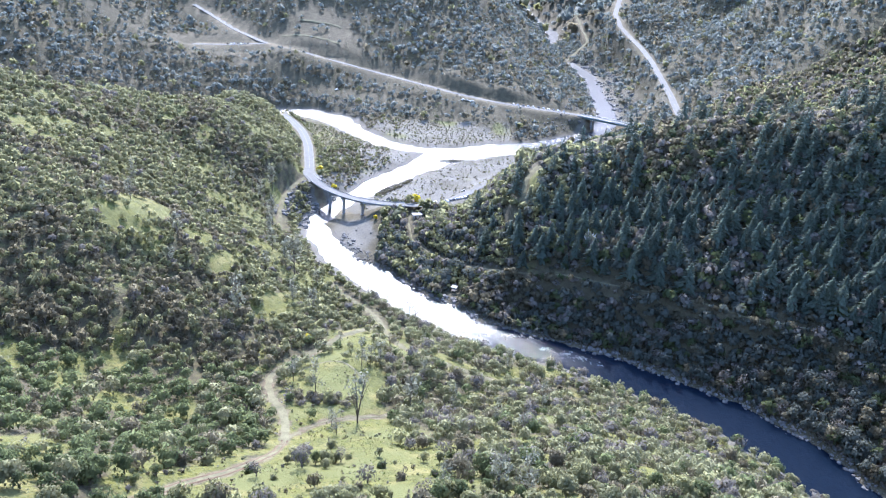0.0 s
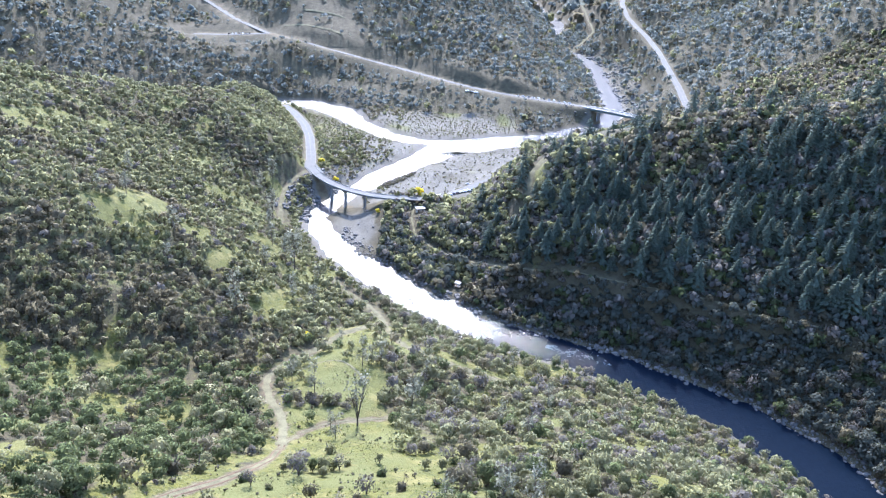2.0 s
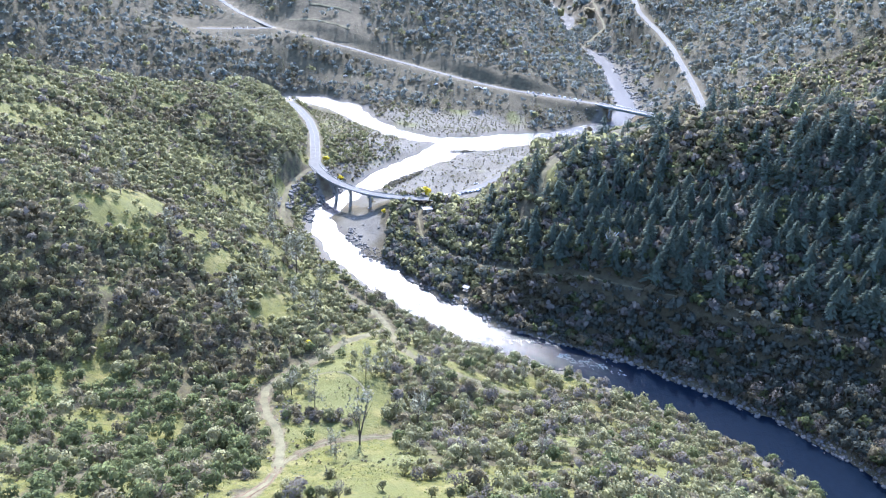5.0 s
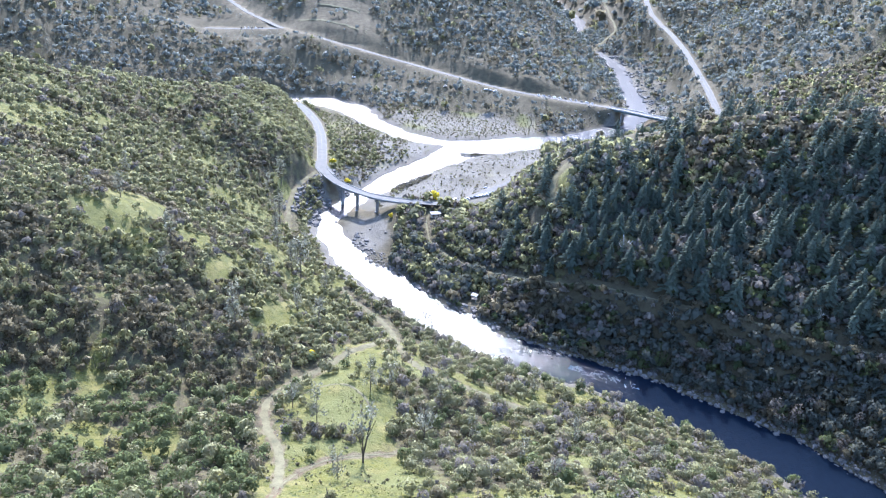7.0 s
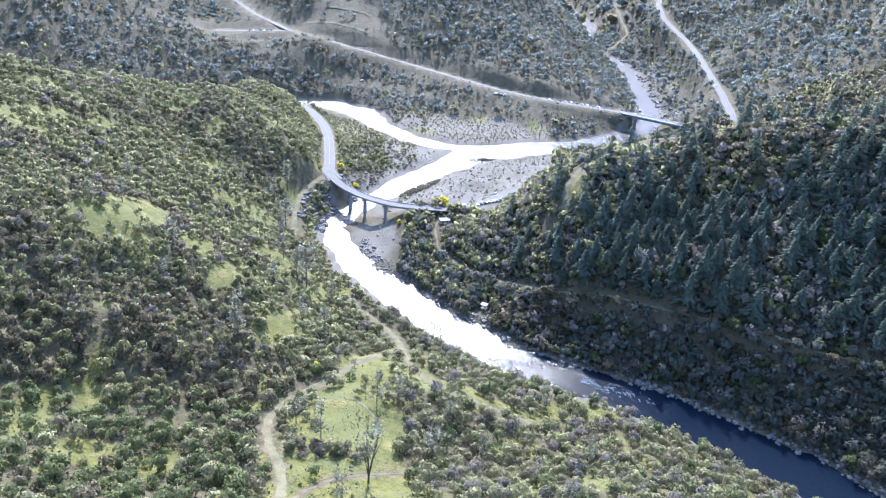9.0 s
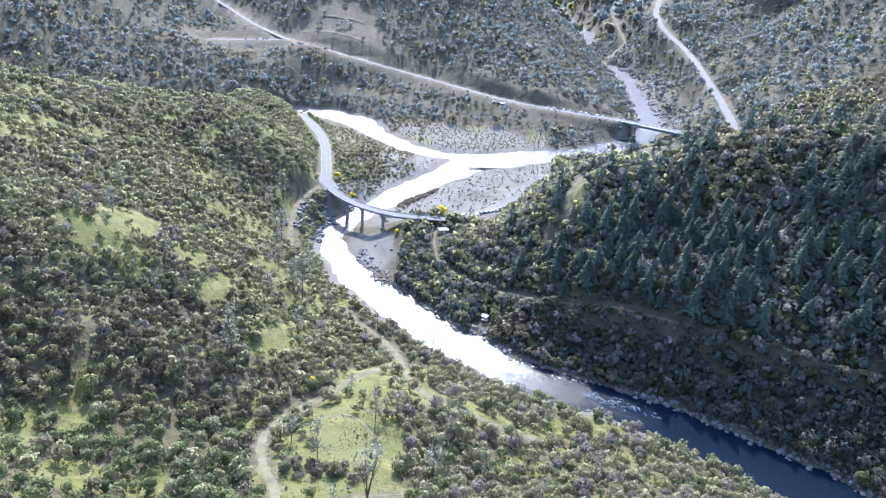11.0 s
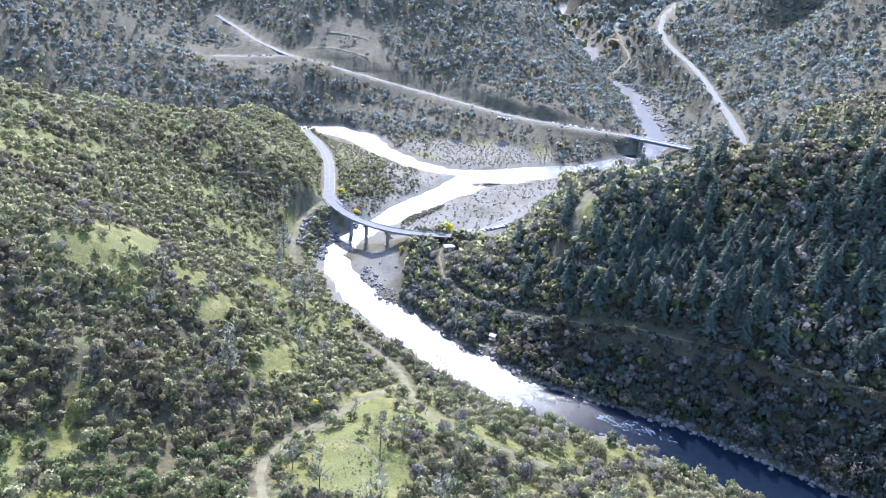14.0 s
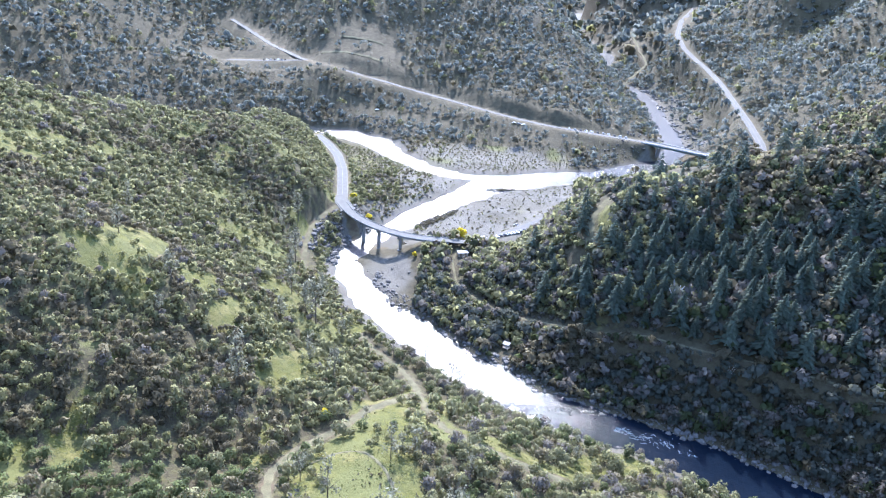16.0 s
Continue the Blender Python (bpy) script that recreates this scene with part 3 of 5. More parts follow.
def fast_mesh(name, verts, quads, materials, index=None, tint=None, normals=None):
    """A mesh of many quads from arrays."""
    me = bpy.data.meshes.new(name)
    n = len(quads)
    me.vertices.add(len(verts))
    me.vertices.foreach_set("co", np.ascontiguousarray(verts, np.float32).ravel())
    me.loops.add(4 * n)
    me.loops.foreach_set("vertex_index", np.ascontiguousarray(quads, np.int32).ravel())
    me.polygons.add(n)
    me.polygons.foreach_set("loop_start", np.arange(0, 4 * n, 4, dtype=np.int32))
    for one in materials:
        me.materials.append(one)
    if index is not None:
        me.polygons.foreach_set("material_index", np.ascontiguousarray(index, np.int32))
    if tint is not None:
        me.attributes.new("tint", "FLOAT", "POINT").data.foreach_set("value", np.ascontiguousarray(tint, np.float32))
    me.update(calc_edges=True)
    if normals is not None:
        me.normals_split_custom_set_from_vertices(np.ascontiguousarray(normals, np.float32))
    return me


def spread(lo, hi, step, reach, grow=1.16):
    mid = np.arange(lo, hi + 1e-6, step)
    out, s, v = [], step, hi
    while v < reach[1]:
        s *= grow if s > 7 or v > hi + 260 else 1.05
        v += min(s, 260)
        out.append(v)
    low, s, v = [], step, lo
    while v > reach[0]:
        s *= grow if s > 7 or v < lo - 260 else 1.05
        v -= min(s, 260)
        low.append(v)
    return np.array(low[::-1] + list(mid) + out)


def build_ground():
    xs = spread(-300, 330, 3.0, (-4200, 4200), 1.09)
    ys = spread(95, 800, 3.0, (-2500, 4400), 1.07)
    x, y = np.meshgrid(xs, ys)
    z = ground(x, y)
    ny, nx = x.shape
    a = (np.arange(ny - 1)[:, None] * nx + np.arange(nx - 1)[None]).ravel()
    me = fast_mesh("ground", np.stack([x.ravel(), y.ravel(), z.ravel()], 1), np.stack([a, a + 1, a + nx + 1, a + nx], 1), [GROUND])
    me.polygons.foreach_set("use_smooth", np.ones(len(me.polygons), bool))
    reg = region(x, y)
    gap, _ = river_gap(x, y)
    grass = openness(x, y, reg) * np.where(reg >= 4, 0.12, 1.0) + np.where(reg == 1, 0.30, np.where(reg == 0, 0.28, 0))
    bar = np.where(reg == 3, 0.55 + 0.45 * smooth(0.2, 0.6, 1 - 0.9 * value_noise(x, y, 17, 21) + 0.25 * smooth(20, 0, gap)), 0)
    bar = bar * np.where(y > 590 * UNIT, 0.62, 1.0)
    beach = (1 - smooth(2, 9, gap)) * np.where(y > 590 * UNIT, 0.6, 1.0) * np.where(reg == 2, 0.35, 1.0)
    rocky = np.where((reg >= 4) & (x > 155 * UNIT) & (x < 212 * UNIT) & (y < 1000 * UNIT), smooth(46, 20, gap) * 0.45, 0)
    under = np.exp(-(((x / UNIT + 60) / 17) ** 2 + ((y / UNIT - 403) / 25) ** 2)) * (gap < 30)
    lot = np.exp(-((((x - y * 0.75) / UNIT + 343) / 15) ** 2 + ((y / UNIT - 471.5) / 18) ** 2) ** 2)
    gravel = np.clip(np.maximum.reduce([lot, bar, beach, rocky, under * 1.3]), 0, 1)
    trail = road_gap(x, y)
    soil = np.maximum(np.where(reg == 2, 0.35, 1.0) * (1 - smooth(-0.8, 1.0, trail)), np.where(reg == 2, 0.30 * smooth(0.6, 0.85, value_noise(x, y, 28, 91)), np.where(reg == 4, np.maximum(0.3 * smooth(40, 12, near_line(x, y, HIGHWAY)[0]), 0.42 * (1 - smooth(0.8, 1.3, np.hypot((x / UNIT - -160) / 48, (y / UNIT - 820) / 58)))), 0.0)))
    rgba = np.stack([grass, gravel, soil, np.ones_like(x)], -1).reshape(-1, 4)
    me.attributes.new("cover", "FLOAT_COLOR", "POINT").data.foreach_set("color", rgba.astype(np.float32).ravel())
    ob = new("ground", me)
    return tagged(ob, "steep river canyon slopes with grass, litter and gravel", "ground", kind="structure")


build_ground()


def build_water(name, pts, half, drop, label):
    v, f = [], []
    dense = walk_along(np.c_[pts, half], 6.0)
    for k, p in enumerate(dense):
        d = dense[min(k + 1, len(dense) - 1)] - dense[max(k - 1, 0)]
        side = np.array([-d[1], d[0]]) / np.hypot(d[0], d[1])
        for s in (-1, -0.5, 0, 0.5, 1):
            q = p[:2] + side * s * (p[3] + 7)
            v.append((q[0], q[1], p[2] - drop))
        if k:
            f += [(5 * k - 5 + j, 5 * k + j, 5 * k + j + 1, 5 * k - 4 + j) for j in range(4)]
    f = [q[::-1] for q in f]
    return tagged(mesh_object(name, v, f, WATER, None, True), label, "river", kind="structure")


build_water("water", RIVER, RIVER_HALF, 0.0, "glittering river winding through the canyon")
build_water("water_fork", FORK, FORK_HALF, 0.05, "bright side fork joining the main river")


def offset_line(pts, step, bend=4):
    """The line in even steps with its corners rounded, and its sideways directions."""
    p = walk_along(pts, step)
    for _ in range(bend):
        p[1:-1] = (p[:-2] + 2 * p[1:-1] + p[2:]) / 4
    d = np.gradient(p[:, :2], axis=0)
    d /= np.linalg.norm(d, axis=1)[:, None]
    return p, np.stack([-d[:, 1], d[:, 0]], 1)


def ribbon(name, pts, half, thick, material, parent=None, lift=0.0, shift=0.0):
    """A solid strip along a line."""
    p, side = offset_line(pts, 3.0)
    v, f = [], []
    for k in range(len(p)):
        for s, dz in ((-half, 0), (half, 0), (half, -thick), (-half, -thick)):
            q = p[k, :2] + side[k] * (s + shift)
            v.append((q[0], q[1], p[k, 2] + lift + dz))
        if k:
            a, b = 4 * k - 4, 4 * k
            f += [(a + j, a + (j + 1) % 4, b + (j + 1) % 4, b + j) for j in range(4)]
    f += [(3, 2, 1, 0), tuple(range(len(v) - 4, len(v)))]
    return mesh_object(name, v, f, material, parent)


def road(name, pts, half, material, label, lines=True):
    ob = tagged(ribbon(name, pts, half, 0.5, material, None, 0.06), label, "road", kind="structure")
    if lines:
        for shift, label in ((0, "faded centre line"), (half - 0.5, "pale edge line"), (0.5 - half, "pale edge line")):
            tagged(ribbon("road_line", pts, 0.09, 0.05, PAINT_LINE, ob, 0.075, shift), label)
    return ob


road("road_highway", HIGHWAY, 3.4, ASPHALT, "two-lane asphalt highway cut along the hillside")
road("road_west", WEST_ROAD, 4.2, ASPHALT, "worn asphalt road along the river")
road("road_east", EAST_ROAD, 4.0, ASPHALT, "winding asphalt road above the gorge")
tagged(ribbon("road_apron", line((-105.5, 486.1, 14.6), (-99.5, 474.5, 14.6), (-92.9, 462.4, 14.6)), 5.6, 0.5, ASPHALT, None, 0.05), "wide paved junction at the end of the bridge", "road", kind="structure")
road("road_bar", BAR_ROAD, 3.0, ASPHALT, "pale paved access road to the gravel bar", False)
road("road_lot", LOT_ROAD, 3.2, ASPHALT, "paved pull-out beside the highway", False)
road("road_gorge", GORGE_ROAD, 1.8, TRAIL, "narrow dirt road beside the gorge", False)


def trail(name, pts, half, label, material=None, shift=0.0, lift=0.0):
    """A trodden strip that follows the ground, with ragged edges."""
    p, side = offset_line(pts, 1.6, 2)
    g = np.random.default_rng(len(p))
    cols = np.array([-1.0, -0.5, 0.0, 0.5, 1.0])
    edge = half * (0.8 + 0.4 * g.random((len(p), 2)))
    w = np.stack([-edge[:, 0], -0.5 * edge[:, 0], 0 * edge[:, 0], 0.5 * edge[:, 1], edge[:, 1]], 1)
    q = p[:, None, :2] + side[:, None] * (w[:, :, None] + shift)
    z = ground(q[..., 0], q[..., 1]) + np.array([-0.12, 0.10, 0.08, 0.10, -0.12]) + lift
    v = np.concatenate([q, z[..., None]], -1).reshape(-1, 3)
    k = (np.arange(len(p) - 1)[:, None] * 5 + np.arange(4)[None]).ravel()
    me = fast_mesh(name, v, np.stack([k, k + 5, k + 6, k + 1], 1)[:, ::-1], [material or TRAIL])
    return tagged(new(name, me), label, "trail", kind="structure")


trail("trail_east", EAST_TRAIL, 0.95, "pale dirt trail benched across the wooded hillside")
trail("trail_west", WEST_TRAIL, 2.3, "pale dirt track dropping from the road to the river")
trail("trail_hill", HILL_TRACK, 2.4, "tan dirt track over the grassy shoulder")
trail("trail_spur", SPUR_TRACK, 2.0, "tan dirt track curving round the grassy knoll")
trail("trail_river", RIVER_TRACK, 1.7, "tan dirt track leading down to the river")
trail("trail_branch", SPUR_BRANCH, 0.55, "faint dirt footpath across the meadow")
for s in (-0.95, 0.95):
    trail("trail_ruts", SPUR_TRACK[:7], 0.42, "red clay wheel rut worn into the track", RED_DIRT, s, 0.07)
trail("trail_ledge", line((-53, 221, 30), (-48, 226, 30.2), (-42, 228.5, 30.5), (-36, 227.5, 30.8), (-30, 222.5, 30.5), (-26, 215, 30.2)), 0.9, "pale bare ledge round the grassy knoll")
trail("trail_terrace", TERRACE_LOW, 2.0, "tan graded terrace on the far slope", None, 0.0, 0.6)
trail("trail_terrace_upper", TERRACE_HIGH, 1.7, "tan graded terrace high on the far slope", None, 0.0, 0.6)

# ---- trees and brush ----
rng = np.random.default_rng(7)


def leaf_quads(centres, outward, size, loose=0.4):
    """Bent four-cornered tufts at the centres, facing roughly outward."""
    n = len(centres)
    nrm = outward + loose * rng.normal(size=(n, 3))
    nrm /= np.linalg.norm(nrm, axis=1)[:, None]
    u = np.cross(nrm, rng.normal(size=(n, 3)))
    u /= np.linalg.norm(u, axis=1)[:, None]
    w = np.cross(nrm, u)
    s = np.asarray(size)[:, None] if np.ndim(size) else size
    stretch = 0.6 + 0.8 * rng.random((n, 1))
    corners = []
    for a, b in ((-1, -1), (1, -1), (1, 1), (-1, 1)):
        ja, jb = a * (0.5 + 0.5 * rng.random((n, 1))), b * (0.5 + 0.5 * rng.random((n, 1)))
        corners.append(centres + s * (u * ja * stretch + w * jb / stretch + nrm * 0.5 * (rng.random((n, 1)) - 0.5)))
    v = np.stack(corners, 1).reshape(-1, 3)
    return v


def with_normals(v, soft):
    """Corners with a soft shading direction beside each, four corners a tuft."""
    n = np.repeat(soft / np.linalg.norm(soft, axis=1)[:, None], 4, axis=0)
    a, b = v[0::4], v[1::4]
    flat = np.cross(b - a, v[2::4] - a)
    flat /= np.linalg.norm(flat, axis=1)[:, None] + 1e-9
    turned = (flat * soft).sum(1) < 0
    q = v.reshape(-1, 4, 3).copy()
    q[turned] = q[turned][:, ::-1]
    flat[turned] *= -1
    n = 0.84 * n + 0.16 * np.repeat(flat, 4, axis=0)
    return np.c_[q.reshape(-1, 3), n / np.linalg.norm(n, axis=1)[:, None]]


def crown_round(n, lobes=6, flat=0.8, size=0.24, base=0.15):
    """Tufts over a lumpy crown of radius about 1 that stands on z = 0."""
    ang = rng.random(lobes) * 2 * math.pi
    r = 0.2 + 0.34 * rng.random(lobes)
    c = np.stack([r * np.cos(ang), r * np.sin(ang), base + flat * (0.35 + 0.75 * rng.random(lobes))], 1)
    c[0] = (0, 0, base + flat * 0.95)
    rad = 0.44 + 0.26 * rng.random(lobes)
    pick = rng.choice(lobes, n, p=rad**2 / (rad**2).sum())
    d = rng.normal(size=(n, 3))
    d[:, 2] = np.abs(d[:, 2]) * 0.9 - 0.15
    d /= np.linalg.norm(d, axis=1)[:, None]
    p = c[pick] + d * rad[pick][:, None] * (0.75 + 0.3 * rng.random((n, 1))) * (1, 1, flat)
    p[:, 2] = np.maximum(p[:, 2], 0.03)
    away = p - (0, 0, base + 0.3 * flat)
    away /= np.linalg.norm(away, axis=1)[:, None] + 1e-6
    return with_normals(leaf_quads(p, d, size * (0.6 + 0.8 * rng.random(n))), 0.55 * away + 0.45 * d + (0, 0, 0.12))


def crown_fir(n, slim=0.24):
    """Whorls of drooping needle sprays round a spire of height 1."""
    h = 0.08 + 0.90 * rng.random(n) ** 0.8
    a = rng.random(n) * 2 * math.pi
    side = 0.8 + 0.25 * np.sin(3 * a + 5 * h) + 0.2 * np.sin(h * 60)
    reach = slim * (1.02 - h) ** 0.85 * side
    out = np.stack([np.cos(a), np.sin(a), np.zeros(n)], 1)
    where_on = 0.35 + 0.65 * np.sqrt(rng.random(n))
    p = out * (reach * where_on)[:, None]
    p[:, 2] = h - 0.16 * reach * where_on
    along = out * (0.26 * reach[:, None] + 0.012)
    along[:, 2] = -0.09 * reach
    across = np.cross(out, (0, 0, 1)) * (0.012 + 0.17 * reach[:, None])
    lift = rng.normal(size=(n, 3)) * 0.006
    v = np.stack([p - along - across * 0.7, p - along + across * 0.7 + lift, p + along + across * 0.45, p + along - across * 0.45 - lift], 1)
    return with_normals(v.reshape(-1, 3), out * 0.8 + (0, 0, 0.55) + 0.25 * rng.normal(size=(n, 3)))


def crown_wispy(n, low=0.3, wide=0.22):
    """Thin clumps at the ends of upswept limbs; height 1."""
    k = 11
    a, h = rng.random(k) * 2 * math.pi, low + (0.97 - low) * rng.random(k)
    r = wide * (0.35 + 0.65 * rng.random(k)) * (1.15 - 0.6 * h)
    c = np.stack([r * np.cos(a), r * np.sin(a), h], 1)
    pick = rng.integers(0, k, n)
    d = rng.normal(size=(n, 3)) * (0.05, 0.05, 0.055)
    away = d / np.linalg.norm(d, axis=1)[:, None]
    return with_normals(leaf_quads(c[pick] + d, away, 0.019 * (0.6 + 0.9 * rng.random(n)), 1.0), away + (0, 0, 0.3))


FORKS = [(k * 1.257 + 0.4, 0.13 + 0.035 * (k % 3), 0.80 + 0.06 * ((k * 3) % 4)) for k in range(5)]


def crown_forked(n):
    """Thin clumps round the tops of a few long stems; height 1."""
    ends = np.array([(r * math.cos(a), r * math.sin(a), h) for a, r, h in FORKS] + [(0.65 * r * math.cos(a + 0.4), 0.65 * r * math.sin(a + 0.4), h - 0.12) for a, r, h in FORKS])
    d = rng.normal(size=(n, 3)) * (0.055, 0.055, 0.06)
    away = d / np.linalg.norm(d, axis=1)[:, None]
    return with_normals(leaf_quads(ends[rng.integers(0, len(ends), n)] + d, away, 0.018 * (0.6 + 0.9 * rng.random(n)), 1.0), away + (0, 0, 0.3))


TRUNK_SIDES = 5


def limb(v, f, a, b, ra, rb):
    """A tapered stick from a to b that grows out of any ring already standing at its ends."""
    a, b = Vector(a), Vector(b)
    q = (b - a).to_track_quat("Z", "Y")
    at = []
    for end, r in ((a, ra), (b, rb)):
        found = [k for k in range(0, len(v), TRUNK_SIDES) if (sum(v[k:k + TRUNK_SIDES], Vector()) / TRUNK_SIDES - end).length < 1e-4]
        at.append(found[0] if found else len(v))
        if not found:
            for j in range(TRUNK_SIDES):
                t = 2 * math.pi * j / TRUNK_SIDES
                v.append(end + q @ Vector((r * math.cos(t), r * math.sin(t), 0)))
    k, m = at
    f += [(k + j, k + (j + 1) % TRUNK_SIDES, m + (j + 1) % TRUNK_SIDES, m + j) for j in range(TRUNK_SIDES)]


def trunk_mesh(name, kind, seed):
    r = random.Random(seed)
    v, f = [], []
    if kind == "fir":
        limb(v, f, (0, 0, -0.04), (0, 0, 0.55), 0.018, 0.010)
        limb(v, f, (0, 0, 0.55), (0, 0, 0.97), 0.010, 0.002)
    elif kind == "forked":
        limb(v, f, (0, 0, -0.03), (0, 0, 0.16), 0.020, 0.017)
        for a, reach, top in FORKS:
            mid = (0.45 * reach * math.cos(a), 0.45 * reach * math.sin(a), 0.5)
            end = (reach * math.cos(a), reach * math.sin(a), top)
            limb(v, f, (0, 0, 0.16), mid, 0.011, 0.008)
            limb(v, f, mid, end, 0.008, 0.003)
            for k in range(3):
                b = a + r.uniform(-1.2, 1.2)
                limb(v, f, mid if k == 0 else end, (end[0] + 0.07 * math.cos(b), end[1] + 0.07 * math.sin(b), end[2] - 0.10 + 0.09 * k), 0.004, 0.0015)
    elif kind == "oak":
        limb(v, f, (0, 0, -0.3), (0.05, 0, 0.35), 0.09, 0.07)
        for k in range(5):
            a = k * 1.26 + r.random()
            e = (0.45 * math.cos(a), 0.45 * math.sin(a), 0.75 + 0.3 * r.random())
            limb(v, f, (0.05, 0, 0.35), e, 0.05, 0.02)
    else:
        tips = [((0, 0, -0.04), (0.01, 0, 0.3), 0.017, 0.013)]
        top = 0.3
        p = Vector((0.01, 0, 0.3))
        for k in range(5):
            q = p + Vector((r.uniform(-0.02, 0.02), r.uniform(-0.02, 0.02), 0.13))
            tips.append((p, q, 0.013 - 0.002 * k, 0.011 - 0.002 * k))
            for _ in range(3):
                a = r.random() * 6.28
                reach = 0.10 + 0.13 * r.random()
                e = p + Vector((reach * math.cos(a), reach * math.sin(a), 0.10 + 0.12 * r.random()))
                tips.append((p, e, 0.007, 0.003))
                for _ in range(3 if kind == "bare" else 1):
                    b = a + r.uniform(-0.9, 0.9)
                    g = e + Vector((0.07 * math.cos(b), 0.07 * math.sin(b), 0.05 + 0.07 * r.random()))
                    tips.append((e, g, 0.003, 0.001))
            p = q
        for t in tips:
            limb(v, f, *t)
    me = bpy.data.meshes.new(name)
    me.from_pydata([tuple(q) for q in v], [], f)
    me.materials.append(BARK)
    return me


def quads_of(v):
    return np.arange(len(v)).reshape(-1, 4)


def crown_mesh(name, v, material):
    return fast_mesh(name, v[:, :3], quads_of(v), [material], None, np.full(len(v), 0.35), v[:, 3:])


def scatter(x0, x1, y0, y1, cell, seed):
    """Jittered points of a grid over a stretch of the plan."""
    g = np.random.default_rng(seed)
    i, j = np.meshgrid(np.arange(x0, x1, cell), np.arange(y0, y1, cell))
    x = i.ravel() + cell * g.random(i.size)
    y = j.ravel() + cell * g.random(i.size)
    return x, y, g.random(x.size), g.random(x.size), g.random(x.size)


def thicket(name, templates, x, y, z, size, tall, kind_index, materials, tint, label, category):
    """One mesh of many plants: each takes a template, turned and scaled."""
    pieces, mats, tints, soft = [], [], [], []
    g = np.random.default_rng(len(x))
    pick = g.integers(0, len(templates), len(x))
    turn = g.random(len(x)) * 2 * math.pi
    for k, base in enumerate(templates):
        at = np.where(pick == k)[0]
        if not len(at):
            continue
        c, s = np.cos(turn[at])[:, None], np.sin(turn[at])[:, None]
        px = (base[None, :, 0] * c - base[None, :, 1] * s) * size[at][:, None] + x[at][:, None]
        py = (base[None, :, 0] * s + base[None, :, 1] * c) * size[at][:, None] + y[at][:, None]
        pz = base[None, :, 2] * tall[at][:, None] + z[at][:, None]
        pieces.append(np.stack([px, py, pz], -1).reshape(-1, 3))
        if base.shape[1] == 6:
            soft.append(np.stack([base[None, :, 3] * c - base[None, :, 4] * s, base[None, :, 3] * s + base[None, :, 4] * c, base[None, :, 5] + 0 * c], -1).reshape(-1, 3))
        mats.append(np.repeat(kind_index[at], len(base) // 4))
        tints.append(np.repeat(tint[at], len(base)))
    v = np.concatenate(pieces)
    me = fast_mesh(name, v, quads_of(v), materials, np.concatenate(mats), np.concatenate(tints), np.concatenate(soft) if soft else None)
    return tagged(new(name, me), label, category, kind="stuff")


def seen_from_above(x, y):
    return (np.abs(x) < 0.70 * (y + 70)) & (y > 100)


# templates
BUSH_FINE = [crown_round(60, 5 + k % 4, 0.8 + 0.05 * (k % 5), 0.185) for k in range(10)]
BUSH_MID = [crown_round(40, 5 + k % 3, 0.8, 0.27) for k in range(8)]
BUSH_FAR = [crown_round(22, 4, 0.85, 0.36) for k in range(8)]
BUSH_NEAR = [crown_round(190, 8 + k % 3, 0.9, 0.108) for k in range(8)]
BUSH_WOOD = [crown_round(20, 5, 0.85, 0.30) for k in range(8)]
BUSH_LOW = [crown_round(12, 3, 0.8, 0.42) for k in range(8)]
FIR_MID = [crown_fir(300, 0.28 + 0.02 * k) for k in range(6)]
FIR_FAR = [crown_fir(24, 0.27) for k in range(4)]

LEAVES = [OAK_LEAF, BRUSH_LEAF, SAGE_LEAF, TWIG, YELLOW_LEAF, FIR_LEAF, PINE_LEAF, SHADED_OAK_LEAF, HAZED_LEAF, GREEN_LEAF]
OAK, BRUSH, SAGE, BARE, YELLOW, FIR, PINE, SHADED_OAK, HAZED, GREEN = range(10)


